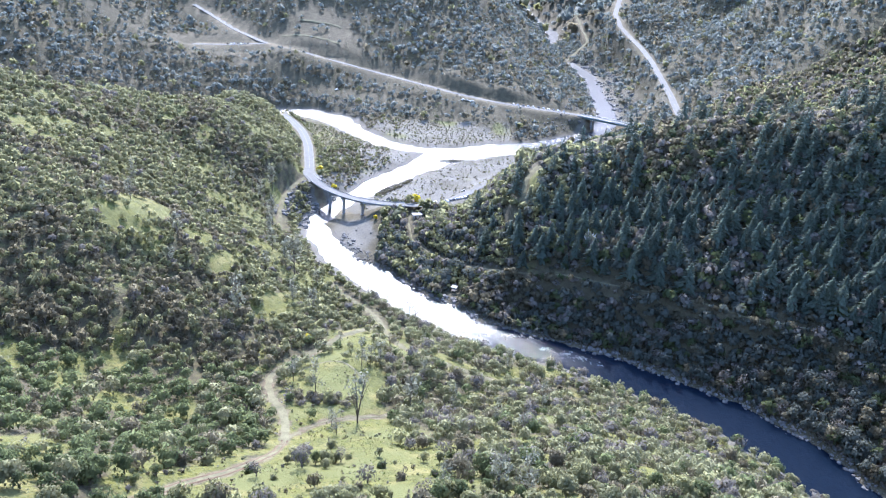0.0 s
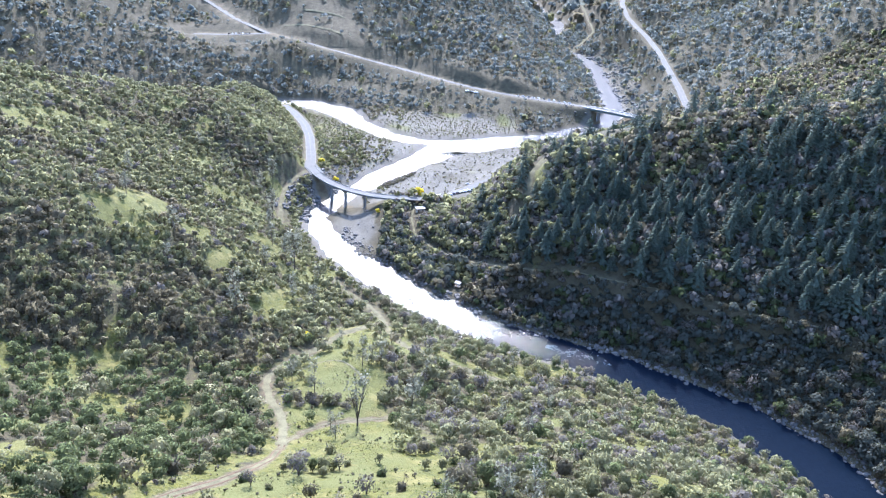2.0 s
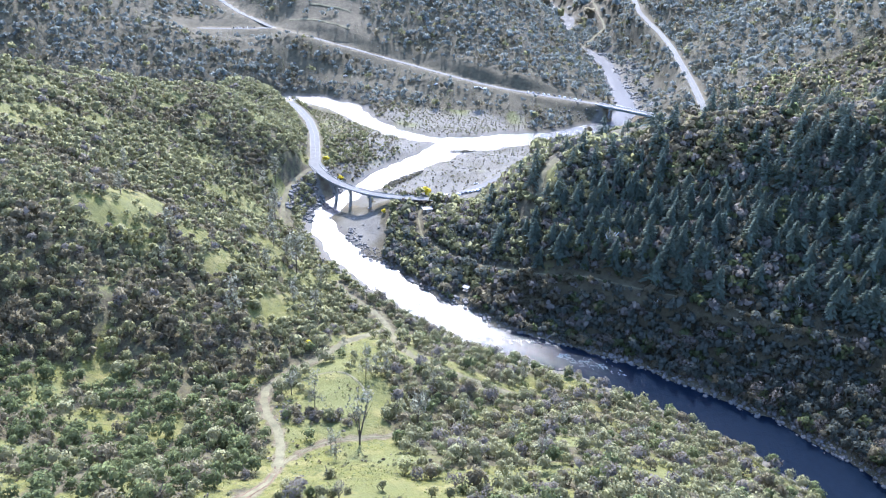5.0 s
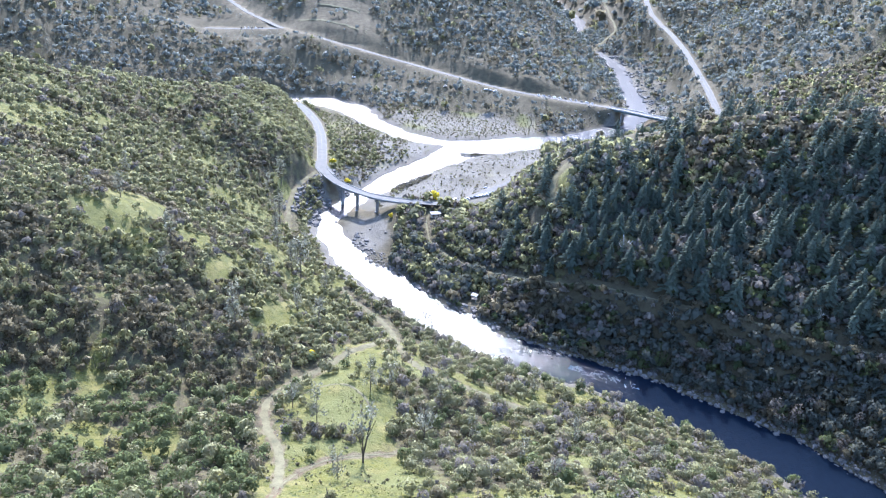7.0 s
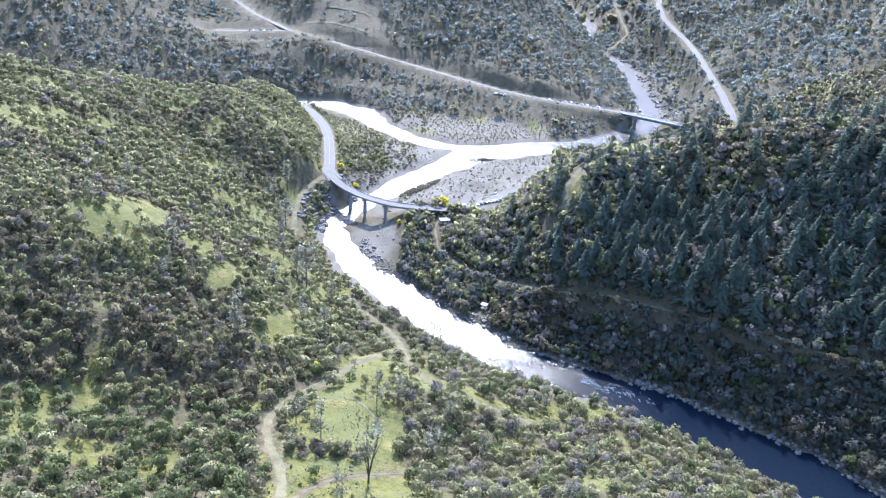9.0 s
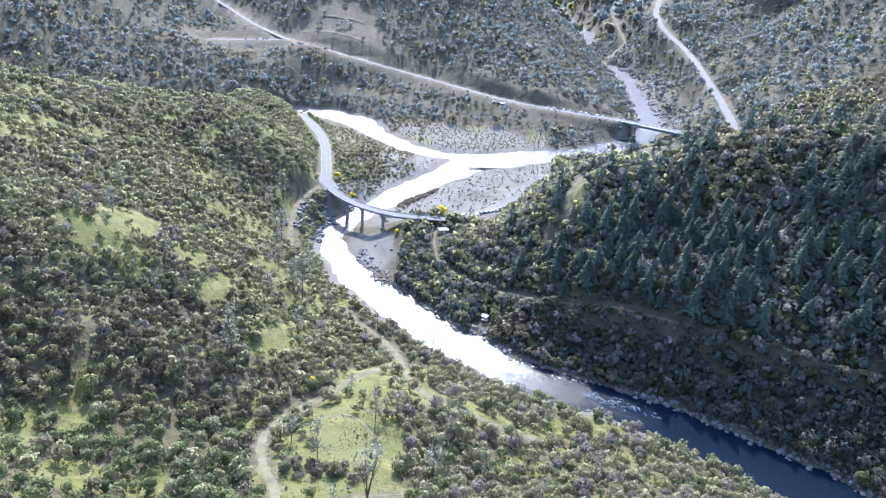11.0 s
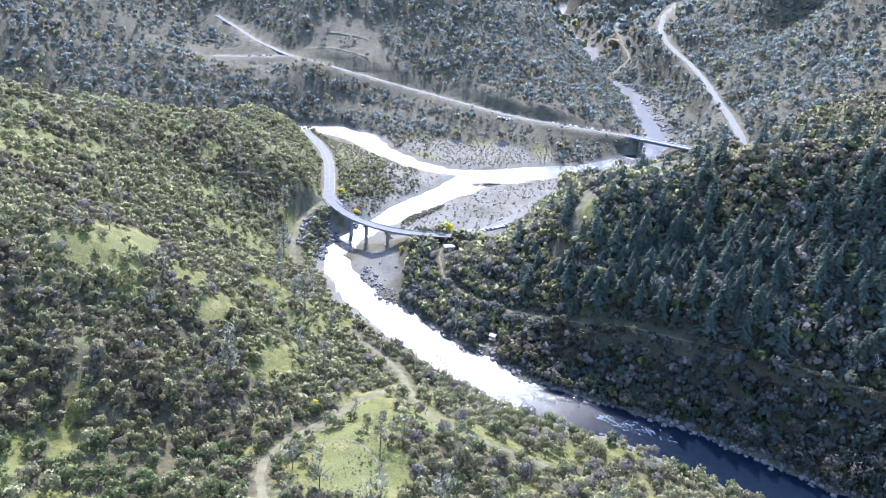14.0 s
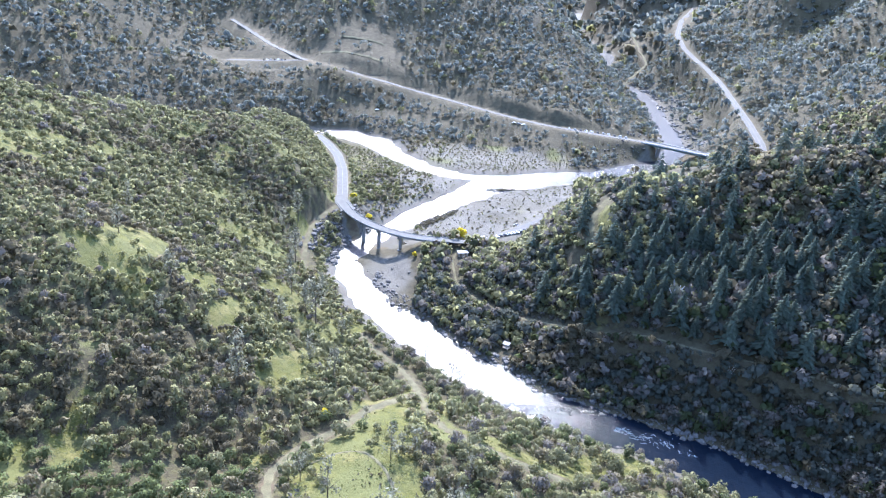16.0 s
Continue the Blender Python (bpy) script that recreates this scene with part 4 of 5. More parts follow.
def plant_choice(x, y, reg, p):
    """Which plant stands where: brush darkens in bands on the west hill, oaks rule elsewhere."""
    band = 0.65 * value_noise(x, y, 38, 31) + 0.35 * value_noise(x, y, 12, 32)
    dark = smooth(268, 246, (y - 0.12 * (x + 115)) / UNIT) * smooth(-55, -66, x / UNIT)
    west = np.where((band + 0.22 * dark > 0.62) & (p * 7.3 % 1 < 0.6), BRUSH, np.where(p < 0.7, OAK, SAGE))
    west = np.where(p > 0.965, BARE, west)
    near = np.where(p < 0.52, SAGE, np.where(p < 0.66, OAK, np.where(p < 0.78, GREEN, np.where(p < 0.9, BRUSH, BARE))))
    near = np.where(x < -52 * UNIT, np.where(p < 0.80, GREEN, np.where(p < 0.92, SAGE, BRUSH)), near)
    # east hill: most plants take the oak leaf darkened to carry the shade
    east = np.where(p < 0.62, SHADED_OAK, np.where(p < 0.74, GREEN, np.where(p < 0.90, BRUSH, BARE)))
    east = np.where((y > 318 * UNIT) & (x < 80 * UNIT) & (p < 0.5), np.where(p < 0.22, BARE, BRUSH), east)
    east = np.where((y > 342 * UNIT) & (x < 50 * UNIT), np.where(p < 0.35, BARE, np.where(p < 0.6, BRUSH, SHADED_OAK)), east)
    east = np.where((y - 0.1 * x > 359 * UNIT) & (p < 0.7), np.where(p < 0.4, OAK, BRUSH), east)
    east = np.where((y > 340 * UNIT) & (x < 100 * UNIT), np.where(p < 0.25, BARE, np.where(p < 0.45, SAGE, np.where(p < 0.75, OAK, SHADED_OAK))), east)
    east = np.where((y > 396 * UNIT) & (x < 76 * UNIT), np.where(p < 0.45, BARE, np.where(p < 0.75, SAGE, OAK)), east)
    # far slopes mostly get the leaf with haze in its colour
    far = np.where(p < 0.86, HAZED, np.where(p < 0.92, OAK, BRUSH))
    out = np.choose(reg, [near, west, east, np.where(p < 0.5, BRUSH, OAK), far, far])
    return out


CRESTS = {1: WEST_CREST, 2: EAST_CREST}


def plant_near(reg_id, cell, bounds, seed, big):
    x, y, p, q, s = scatter(*[b * UNIT for b in bounds], cell, seed)
    reg = region(x, y)
    ok = (reg == reg_id) & seen_from_above(x, y)
    x, y, p, q, s, reg = (a[ok] for a in (x, y, p, q, s, reg))
    gap, _ = river_gap(x, y)
    chance = 1 - (0.96 if reg_id == 0 else 0.86) * openness(x, y, reg)
    chance = np.where((reg >= 4) & (x > 153 * UNIT) & (x < 212 * UNIT) & (y < 985 * UNIT) & (gap < 46), 0.5, chance)
    chance = np.where((reg == 2) & (((x / UNIT + 60) / 17) ** 2 + ((y / UNIT - 403) / 25) ** 2 < 1), 0.06, chance)
    if reg_id in CRESTS:
        beyond, _, _, side = near_line(x, y, CRESTS[reg_id])
        chance = np.where((side > 0) & (beyond > 14) & (((x < -150 * UNIT) & ((y < 525 * UNIT) | (x < -190 * UNIT))) | ((x > 80 * UNIT) & (beyond < 75))), -1, chance)
    hill_gap, _, _, hill_side = near_line(x, y, HILL_TRACK)
    chance = np.where((reg == 2) & ((hill_gap < 5) | ((hill_gap < 15) & (hill_side > 0) & (y > 372 * UNIT)) | ((hill_gap < 13) & (y < 400 * UNIT) & (x < 56 * UNIT))), np.where(hill_gap < 5, -1, 0.25), chance)
    for spot_x, spot_y, room in ((8.4, 341, 7), (-18, 422.5, 9)):
        chance = np.where(np.hypot(x - spot_x * UNIT, y - (spot_y - 4) * UNIT) < room, -1, chance)
    lot_gap, _, _, _ = near_line(x, y, LOT_ROAD)
    highway_gap, _, _, _ = near_line(x, y, HIGHWAY)
    west_gap, _, _, _ = near_line(x, y, WEST_TRAIL)
    chance = np.where((reg == 4) & ((lot_gap < 26) | (highway_gap < 13)), -1, np.where(west_gap < 7, -1, chance))
    ok = (gap > np.where(reg == 0, 1.5, np.where(reg == 2, 3.5, 5))) & (road_gap(x, y) > np.where(reg == 2, np.where(x < 95 * UNIT, 0.4, 0.2) * big, 1.2 + 0.5 * big)) & (q < chance)
    x, y, p, s, reg = (a[ok] for a in (x, y, p, s, reg))
    _, _, _, road_side = near_line(x, y, WEST_ROAD)
    trim = np.where((reg == 1) & (y > 555 * UNIT) & (x > -132 * UNIT) & (road_side > 0), 0.5, 1.0)
    clear, _, _, _ = near_line(x, y, HIGHWAY)
    trim = np.where((reg == 4) & (clear < 22), 0.45, trim)
    trim = np.where((reg == 3) & (x > -48 * UNIT), 0.38, trim)
    bench_gap, _, _, _ = near_line(x, y, EAST_TRAIL)
    trim = np.where((reg == 2) & (bench_gap < 4.5) & (x < 95 * UNIT), 0.55, trim)
    size = trim * big * (0.55 + 0.75 * s * s + 0.25 * p)
    kind = plant_choice(x, y, reg, p)
    tint = 0.1 + 0.9 * np.random.default_rng(seed + 1).random(len(x))
    return x, y, size, kind, tint


def tree_maker(name, trunk, crown, label, category, group):
    root = new(name)
    root.empty_display_size = 0.5
    for part_name, me in (("trunk", trunk), ("crown", crown)):
        ob = new(part_name, me)
        ob.parent = root
    return tagged(root, label, category, group)


def stand_of(makers, x, y, size, tall, sink, seed):
    """Trees one by one: the first of each maker stays where it is put, the rest are copies."""
    g = np.random.default_rng(seed)
    z = ground(x, y) - sink
    used = set()
    for k in range(len(x)):
        m = int(g.integers(0, len(makers)))
        place = pose(x[k], y[k], z[k], 0, 0, 360 * g.random())
        if m not in used:
            used.add(m)
            makers[m].matrix_basis = place
            ob = makers[m]
        else:
            ob = copy_thing(makers[m], place)
        ob.scale = (size[k], size[k], tall[k])


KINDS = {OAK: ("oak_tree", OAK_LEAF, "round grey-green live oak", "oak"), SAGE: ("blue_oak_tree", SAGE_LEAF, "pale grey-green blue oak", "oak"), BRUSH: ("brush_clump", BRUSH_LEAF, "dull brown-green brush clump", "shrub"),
         BARE: ("leafless_oak", TWIG, "leafless grey-brown oak", "oak"), SHADED_OAK: ("canyon_oak", SHADED_OAK_LEAF, "green oak with shade-darkened leaf colour", "oak"), HAZED: ("hill_oak", HAZED_LEAF, "hill oak with haze-paled leaf colour", "oak"), GREEN: ("green_oak", GREEN_LEAF, "leafy mid-green scrub oak", "oak")}


def singly(x, y, size, kind, tint, count, order, where, group, seed, tufts=150, leaf_size=0.145):
    """The first of the order stand as trees of their own; gives back the rest."""
    order = np.argsort(order)
    one, rest = order[:count], order[count:]
    for which, (name, leaf, label, category) in KINDS.items():
        here = one[kind[one] == which]
        if not len(here):
            continue
        bare = which == BARE
        makers = [tree_maker(name, trunk_mesh("trunk", "oak", seed + k), crown_mesh("crown", crown_round(tufts if not bare else 170, 7 + k % 3, 0.9 + 0.1 * k, leaf_size if not bare else 0.08, 0.28), leaf),
                             f"{label} {where}", category, group) for k in range(4)]
        stand_of(makers, x[here], y[here], size[here], size[here] * (0.9 + 0.45 * tint[here]), 0.15, seed + 7 * which)
    return (a[rest] for a in (x, y, size, kind, tint))


# west hill
x, y, size, kind, tint = plant_near(1, 3.25, (-340, -40, 180, 640), 41, 2.35)
x, y, size, kind, tint = singly(x, y, size, kind, tint, 300, y + 0.4 * np.abs(x + 110) - 20 * size, "on the west hillside", "oaks on the west hillside", 301, 120)
thicket("chaparral_west", BUSH_FINE, x, y, ground(x, y) - 0.2, size, size * 1.05, kind, LEAVES, tint, "dense grey-green oak and chaparral covering the west hillside", "brush")
# flats
x, y, size, kind, tint = plant_near(3, 4.6, (-110, 75, 430, 680), 43, 1.7)
keep = (value_noise(x, y, 24, 51) > 0.38) & ((y > 515 * UNIT) | (x < -33 * UNIT) | (value_noise(x, y, 12, 53) > 0.6))
x, y, size, kind, tint = (a[keep] for a in (x, y, size, kind, tint))
thicket("willow_brush", BUSH_MID, x, y, ground(x, y) - 0.2, size, size, kind, LEAVES, tint, "low willow brush scattered on the gravel bars", "brush")
x, y, p, q, s = scatter(-52 * UNIT, -24 * UNIT, 470 * UNIT, 515 * UNIT, 1.9, 55)
strip_gap, _, _, _ = near_line(x, y, line((-49, 478, 0), (-40, 491, 0), (-30, 507, 0)))
ok = strip_gap < 4.5
x, y, p, s = (a[ok] for a in (x, y, p, s))
thicket("bar_willows", BUSH_FAR, x, y, ground(x, y) - 0.1, 0.7 + 0.9 * s, 0.6 + 0.7 * s, np.where(p < 0.6, BRUSH, BARE), LEAVES, p, "dark low willows in a strip along the gravel bar", "brush")
x, y, p, q, s = scatter(-90 * UNIT, 110 * UNIT, 462 * UNIT, 680 * UNIT, 4.6, 56)
gap, _ = river_gap(x, y)
ok = (gap > 4) & (road_gap(x, y) > 2.5) & ((region(x, y) == 3) | ((y > 600 * UNIT) & (gap < 60))) & (q < np.where(y > 590 * UNIT, 0.9, 0.5))
x, y, p, s = (a[ok] for a in (x, y, p, s))
thicket("bar_shrubs", BUSH_FAR, x, y, ground(x, y) - 0.1, 0.5 + 0.6 * s, 0.5 + 0.5 * s, np.where(p < 0.5, BRUSH, OAK), LEAVES, p, "small round shrubs dotted over the gravel bars", "shrubs")
# wooded tongue between the fork and the west road
x, y, p, q, s = scatter(-122 * UNIT, -50 * UNIT, 482 * UNIT, 600 * UNIT, 4.2, 57)
u, v = x / UNIT, y / UNIT
gap, _ = river_gap(x, y)
ok = (gap > 3) & (road_gap(x, y) > 3) & ((((u + 85.2) / 19) ** 2 + ((v - 538.1) / 42) ** 2) < 1) & (q < 0.85)
x, y, p, s = (a[ok] for a in (x, y, p, s))
size = 1.6 + 1.6 * s
thicket("riverside_oaks", BUSH_FINE, x, y, ground(x, y) - 0.2, size, size * 1.2, np.where(p < 0.7, OAK, BRUSH), LEAVES, 0.8 * p, "dense dark oaks on the tongue between river and road", "woodland")
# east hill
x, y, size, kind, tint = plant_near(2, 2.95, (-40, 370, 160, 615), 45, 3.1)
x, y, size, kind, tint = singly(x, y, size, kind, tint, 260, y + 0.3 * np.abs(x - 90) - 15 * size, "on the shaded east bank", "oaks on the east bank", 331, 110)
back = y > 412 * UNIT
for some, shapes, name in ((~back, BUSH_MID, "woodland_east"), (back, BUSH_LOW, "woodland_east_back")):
    thicket(name, shapes, x[some], y[some], ground(x[some], y[some]) - 0.2, size[some], size[some] * 1.15, kind[some], LEAVES, tint[some], "shade-darkened oak and brush on the shaded east hillside", "woodland")
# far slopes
for reg_id, seed, name, label in ((4, 47, "woodland_north", "haze-toned oak and pine woodland on the far hillside"), (5, 49, "woodland_far_east", "grey-green haze-toned oak woodland on the far eastern slopes")):
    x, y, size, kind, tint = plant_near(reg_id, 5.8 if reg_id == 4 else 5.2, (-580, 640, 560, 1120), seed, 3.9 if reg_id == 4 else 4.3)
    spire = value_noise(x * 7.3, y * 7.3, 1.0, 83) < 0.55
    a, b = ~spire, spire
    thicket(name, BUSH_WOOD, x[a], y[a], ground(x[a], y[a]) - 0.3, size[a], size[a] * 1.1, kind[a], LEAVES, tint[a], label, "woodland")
    thicket(name + "_pines", FIR_FAR, x[b], y[b], ground(x[b], y[b]) - 0.3, size[b] * 3.4, size[b] * 3.0, np.where(tint[b] < 0.6, HAZED, OAK), LEAVES, tint[b], "grey-green haze-toned pines among the oaks of the far hillside", "pines")
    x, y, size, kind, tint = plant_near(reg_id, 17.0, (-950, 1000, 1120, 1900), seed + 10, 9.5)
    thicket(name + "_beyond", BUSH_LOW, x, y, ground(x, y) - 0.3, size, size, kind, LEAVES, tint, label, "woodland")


# firs on the east hill, above its trail
x, y, p, q, s = scatter(10 * UNIT, 330 * UNIT, 255 * UNIT, 440 * UNIT, 6.6, 61)
reg = region(x, y)
up, trail_z, _, trail_side = near_line(x, y, EAST_TRAIL)
wood = value_noise(x, y, 40, 62)
ok = (reg == 2) & seen_from_above(x, y) & (trail_side > 0) & (up > 4) & (road_gap(x, y) > 2.5) & (q < 0.08 + 0.72 * smooth(34 * UNIT, 70 * UNIT, x) * smooth(0.15, 0.4, wood) * (1 - 0.75 * smooth(356 * UNIT, 381 * UNIT, y - 0.1 * x))) & (openness(x, y, reg) < 0.5)
x, y, p, s = (a[ok] for a in (x, y, p, s))
tall = 8.5 + 11.5 * s
order = np.argsort(y + 0.35 * np.abs(x - 110))
one, rest = order[:300], order[300:]
firs = [tree_maker("fir_tree", trunk_mesh("trunk", "fir", k), crown_mesh("crown", crown_fir(520, 0.27 + 0.02 * k), FIR_LEAF),
                   "tall dark green conifer on the shaded hillside", "conifer", "conifers on the east hillside") for k in range(5)]
stand_of(firs, x[one], y[one], tall[one], tall[one], 0.3, 63)
if len(rest):
    thicket("conifer_wood", FIR_MID, x[rest], y[rest], ground(x[rest], y[rest]) - 0.3, tall[rest], tall[rest], np.full(len(rest), FIR), LEAVES, 0.2 + 0.7 * p[rest],
            "dark conifers along the crest of the east hill", "conifers")

# low shrubs and dry weed clumps over the open grass
x, y, p, q, s = scatter(-200 * UNIT, 200 * UNIT, 95 * UNIT, 330 * UNIT, 2.3, 77)
reg = region(x, y)
gap, _ = river_gap(x, y)
ok = (reg == 0) & seen_from_above(x, y) & (gap > 3) & (road_gap(x, y) > 0.6) & (q < 0.10 + 0.35 * smooth(0.55, 0.8, value_noise(x, y, 15, 78)))
x, y, p, s = (a[ok] for a in (x, y, p, s))
size = 0.25 + 0.75 * s**2
thicket("low_shrubs", BUSH_LOW, x, y, ground(x, y) - 0.05, size, size * 0.9, np.where(p < 0.35, BRUSH, np.where(p < 0.6, BARE, SAGE)), LEAVES, p, "low shrubs and weed clumps dotting the meadow", "shrubs")

# tussocks of grass on the meadow
x, y, p, q, s = scatter(-75 * UNIT, 45 * UNIT, 108 * UNIT, 262 * UNIT, 1.25, 79)
reg = region(x, y)
ok = (reg == 0) & (road_gap(x, y) > -0.3) & (q < 0.8 * openness(x, y, reg) * smooth(0.25, 0.6, value_noise(x, y, 7, 80)))
x, y, p, s = (a[ok] for a in (x, y, p, s))
TUSSOCK = [crown_round(6, 3, 0.7, 0.5, 0.0) for k in range(6)]
size = 0.12 + 0.26 * s**2
thicket("grass_tussocks", TUSSOCK, x, y, ground(x, y) - 0.02, size, size * 0.8, np.where(p < 0.5, 0, 1), [GRASS_BLADE, DRY_BLADE], p, "green and straw-coloured grass tussocks over the meadow", "grass")

# brush at the foot of the knoll
g = np.random.default_rng(87)
x, y = (-41.7 + 7.5 * g.normal(size=60)) * UNIT, (197.5 + 2.4 * g.normal(size=60)) * UNIT
ok = road_gap(x, y) > 0.8
x, y = x[ok], y[ok]
size = 0.9 + 1.3 * g.random(len(x))
thicket("foot_brush", BUSH_NEAR, x, y, ground(x, y) - 0.15, size, size, np.where(g.random(len(x)) < 0.55, BARE, BRUSH), LEAVES, g.random(len(x)), "brown tangled brush at the foot of the knoll", "brush")

# near spur: oaks one by one, the rest as brush
x, y, size, kind, tint = plant_near(0, 4.4, (-200, 200, 95, 330), 71, 2.75)
x, y, size, kind, tint = singly(x, y, size, kind, tint, 300, y + 0.6 * np.abs(x), "on the grassy near slope", "oaks on the near slope", 361, 420, 0.092)
thicket("oak_brush", BUSH_NEAR, x, y, ground(x, y) - 0.2, size, size * 1.15, kind, LEAVES, tint, "grey-green oak and brush on the sunlit near slope", "brush")


# trees that stand out singly: (x, y, height in metres)
def lone_trees(name, spots, kind, crowns, bark, label, category, group, seed):
    makers = []
    for k, v in enumerate(crowns):
        trunk = trunk_mesh("trunk", kind, seed + k)
        trunk.materials[0] = bark
        leaf, verts = v
        makers.append(tree_maker(name, trunk, crown_mesh("crown", verts, leaf), label, category, group))
    p = np.array(spots, float)
    stand_of(makers, p[:, 0] * UNIT, p[:, 1] * UNIT, p[:, 2] * 0.85, p[:, 2], 0.3, seed)


SPUR_PINES = [(-53, 212, 14), (-43, 204, 17), (-29, 228, 16), (-22, 233, 14), (-8, 204, 21), (-30, 173, 11.5), (-4, 231, 12), (-10, 246, 8), (16, 116, 17), (23, 118, 15), (4, 116, 10), (-33, 180.5, 9),
              (34.7, 265.5, 13), (42.4, 214.2, 14), (67.3, 206, 13), (23.9, 196.4, 12), (-41.8, 254, 9), (-26, 231, 12), (8, 214, 13), (30, 178, 12)]
WEST_PINES = [(-143.6, 290.3, 15), (-117.8, 276.2, 16), (-84.3, 249.4, 24), (-77.7, 323.5, 27), (-69, 282.2, 15), (-58.6, 277.6, 17), (-114.5, 259.9, 11), (-105.4, 387.4, 25), (-86, 367.9, 17), (-117.7, 408.6, 18),
              (-157.8, 325.1, 14), (-149.3, 278.5, 10), (-154, 409.4, 13), (-145.1, 438.4, 14), (-115.8, 429.6, 22), (-83.2, 327.1, 19), (-65.9, 323.2, 13), (-92.4, 336.9, 16), (-99.2, 358.5, 17), (-87.3, 304.7, 15), (-131.7, 398.6, 14)]
lone_trees("grey_pine", SPUR_PINES, "pine", [(PINE_LEAF, crown_wispy(300, 0.3, 0.24)) for k in range(4)], BARK, "sparse grey foothill pine standing over the meadow", "pine", "pines on the near slope", 81)
lone_trees("hillside_pine", WEST_PINES, "pine", [(PINE_LEAF, crown_wispy(330, 0.25, 0.20)) for k in range(4)], BARK, "tall grey foothill pine rising above the brush", "pine", "pines on the west hillside", 91)
lone_trees("forked_pine", [(-25, 186, 24)], "forked", [(PINE_LEAF, crown_forked(210))], BARK, "tall many-stemmed pine with a dark trunk on the meadow", "pine", "", 97)
lone_trees("meadow_oak", [(-17, 207, 8)], "oak", [(OAK_LEAF, crown_round(420, 9, 0.95, 0.10, 0.05) * (0.52, 0.52, 0.55, 1, 1, 1))], BARK, "round grey-green oak standing alone on the knoll", "oak", "", 113)
lone_trees("meadow_bush", [(-45, 132, 4.4), (-49, 118, 4), (-29, 157, 4.2), (-62, 131, 6), (-57, 134, 5), (-38, 128, 2.4), (-16, 120, 3.4), (-6, 126, 3.8), (-22, 147, 2.6), (-12, 141, 4), (2, 130, 3.6)], "oak",
           [(leaf, crown_round(320, 8, 0.9, 0.11, 0.02) * (0.6, 0.6, 0.5, 1, 1, 1)) for leaf in (GREEN_LEAF, BRUSH_LEAF, OAK_LEAF)], BARK, "rounded scrub oak bush on the open meadow", "shrub", "bushes on the meadow", 117)
lone_trees("riverside_alder", [(-14.8, 313.1, 16), (-28.2, 327, 10), (-38.1, 323.9, 12), (-42.2, 322.5, 12), (-51.9, 344.2, 9), (-11.9, 306.9, 15), (-25.5, 314.3, 10)], "bare",
           [(TWIG, crown_wispy(70, 0.3, 0.36)) for k in range(3)], BARK, "leafless riverside tree with bare grey twigs", "tree", "bare trees by the river", 101)
lone_trees("dead_snag", [(98.2, 306.8, 8), (156.5, 295.2, 10)], "bare", [(TWIG, crown_wispy(24, 0.3, 0.15))], PALE_BARK, "bleached dead tree among dark woods", "dead tree", "", 105)
lone_trees("lichen_oak", [(78.4, 338, 11)], "oak", [(PINE_LEAF, crown_round(160, 6, 0.9, 0.12, 0.2) * (0.5, 0.5, 0.62, 1, 1, 1))], PALE_BARK, "pale grey oak standing out against dark conifers", "oak", "", 107)
lone_trees("yellow_cottonwood", [(-21.5, 463.1, 8.5)], "oak", [(YELLOW_LEAF, crown_round(260, 8, 0.9, 0.17, 0.1) * (0.62, 0.62, 0.55, 1, 1, 1))], BARK, "bright yellow cottonwood on the gravel bar", "tree", "", 109)
lone_trees("yellow_willow", [(-55.7, 251.8, 4.5), (-82.7, 476.3, 5.5), (-94.2, 483.2, 6), (-74.1, 162.7, 2.6), (-45.1, 418.5, 4), (-67, 215.5, 2.2)], "oak", [(YELLOW_LEAF, crown_round(90, 5, 0.9, 0.22, 0.05) * (0.6, 0.6, 0.55, 1, 1, 1))], BARK,
           "small yellow-green willow bush", "shrub", "yellow willows", 111)

# ---- helpers for built things ----
def part(name, bm, material, parent, label=""):
    """Links a bmesh as one mesh object under a thing or a part."""
    me = bpy.data.meshes.new(name)
    bm.to_mesh(me)
    bm.free()
    me.materials.append(material)
    ob = new(name, me)
    ob.parent = parent
    return tagged(ob, label) if label else ob


def block(sx, sy, sz, x=0, y=0, z=0, bevel=0.03, turn=0.0, bm=None):
    """A bevelled block whose bottom middle is at x, y, z."""
    bm = bm or bmesh.new()
    made = bmesh.ops.create_cube(bm, size=1, matrix=pose(x, y, z + sz / 2, 0, 0, turn) @ Matrix.Diagonal((sx, sy, sz, 1)))
    if bevel:
        edges = list({e for v in made["verts"] for e in v.link_edges})
        bmesh.ops.bevel(bm, geom=edges, offset=bevel, segments=1, affect="EDGES")
    return bm


def drum(r1, r2, h, m, sides=14, bevel=0.0):
    bm = bmesh.new()
    bmesh.ops.create_cone(bm, cap_ends=True, segments=sides, radius1=r1, radius2=r2, depth=h, matrix=m)
    return bm


def ground_at(x, y):
    return float(ground(np.array([x]), np.array([y]))[0])


# ---- curved bridge over the river ----
bridge = tagged(new("road_bridge"), "curved pale concrete road bridge on slender piers", "bridge")
deck = ribbon("deck", BRIDGE, 3.6, 0.40, CONCRETE, bridge, 0.10)
tagged(ribbon("road_surface", BRIDGE, 3.15, 0.06, ASPHALT, deck, 0.14), "worn pale roadway")
for s in (-2.3, 2.3):
    tagged(ribbon("girder", BRIDGE, 0.35, 1.0, CONCRETE, bridge, -0.33, s), "concrete girder under the deck")
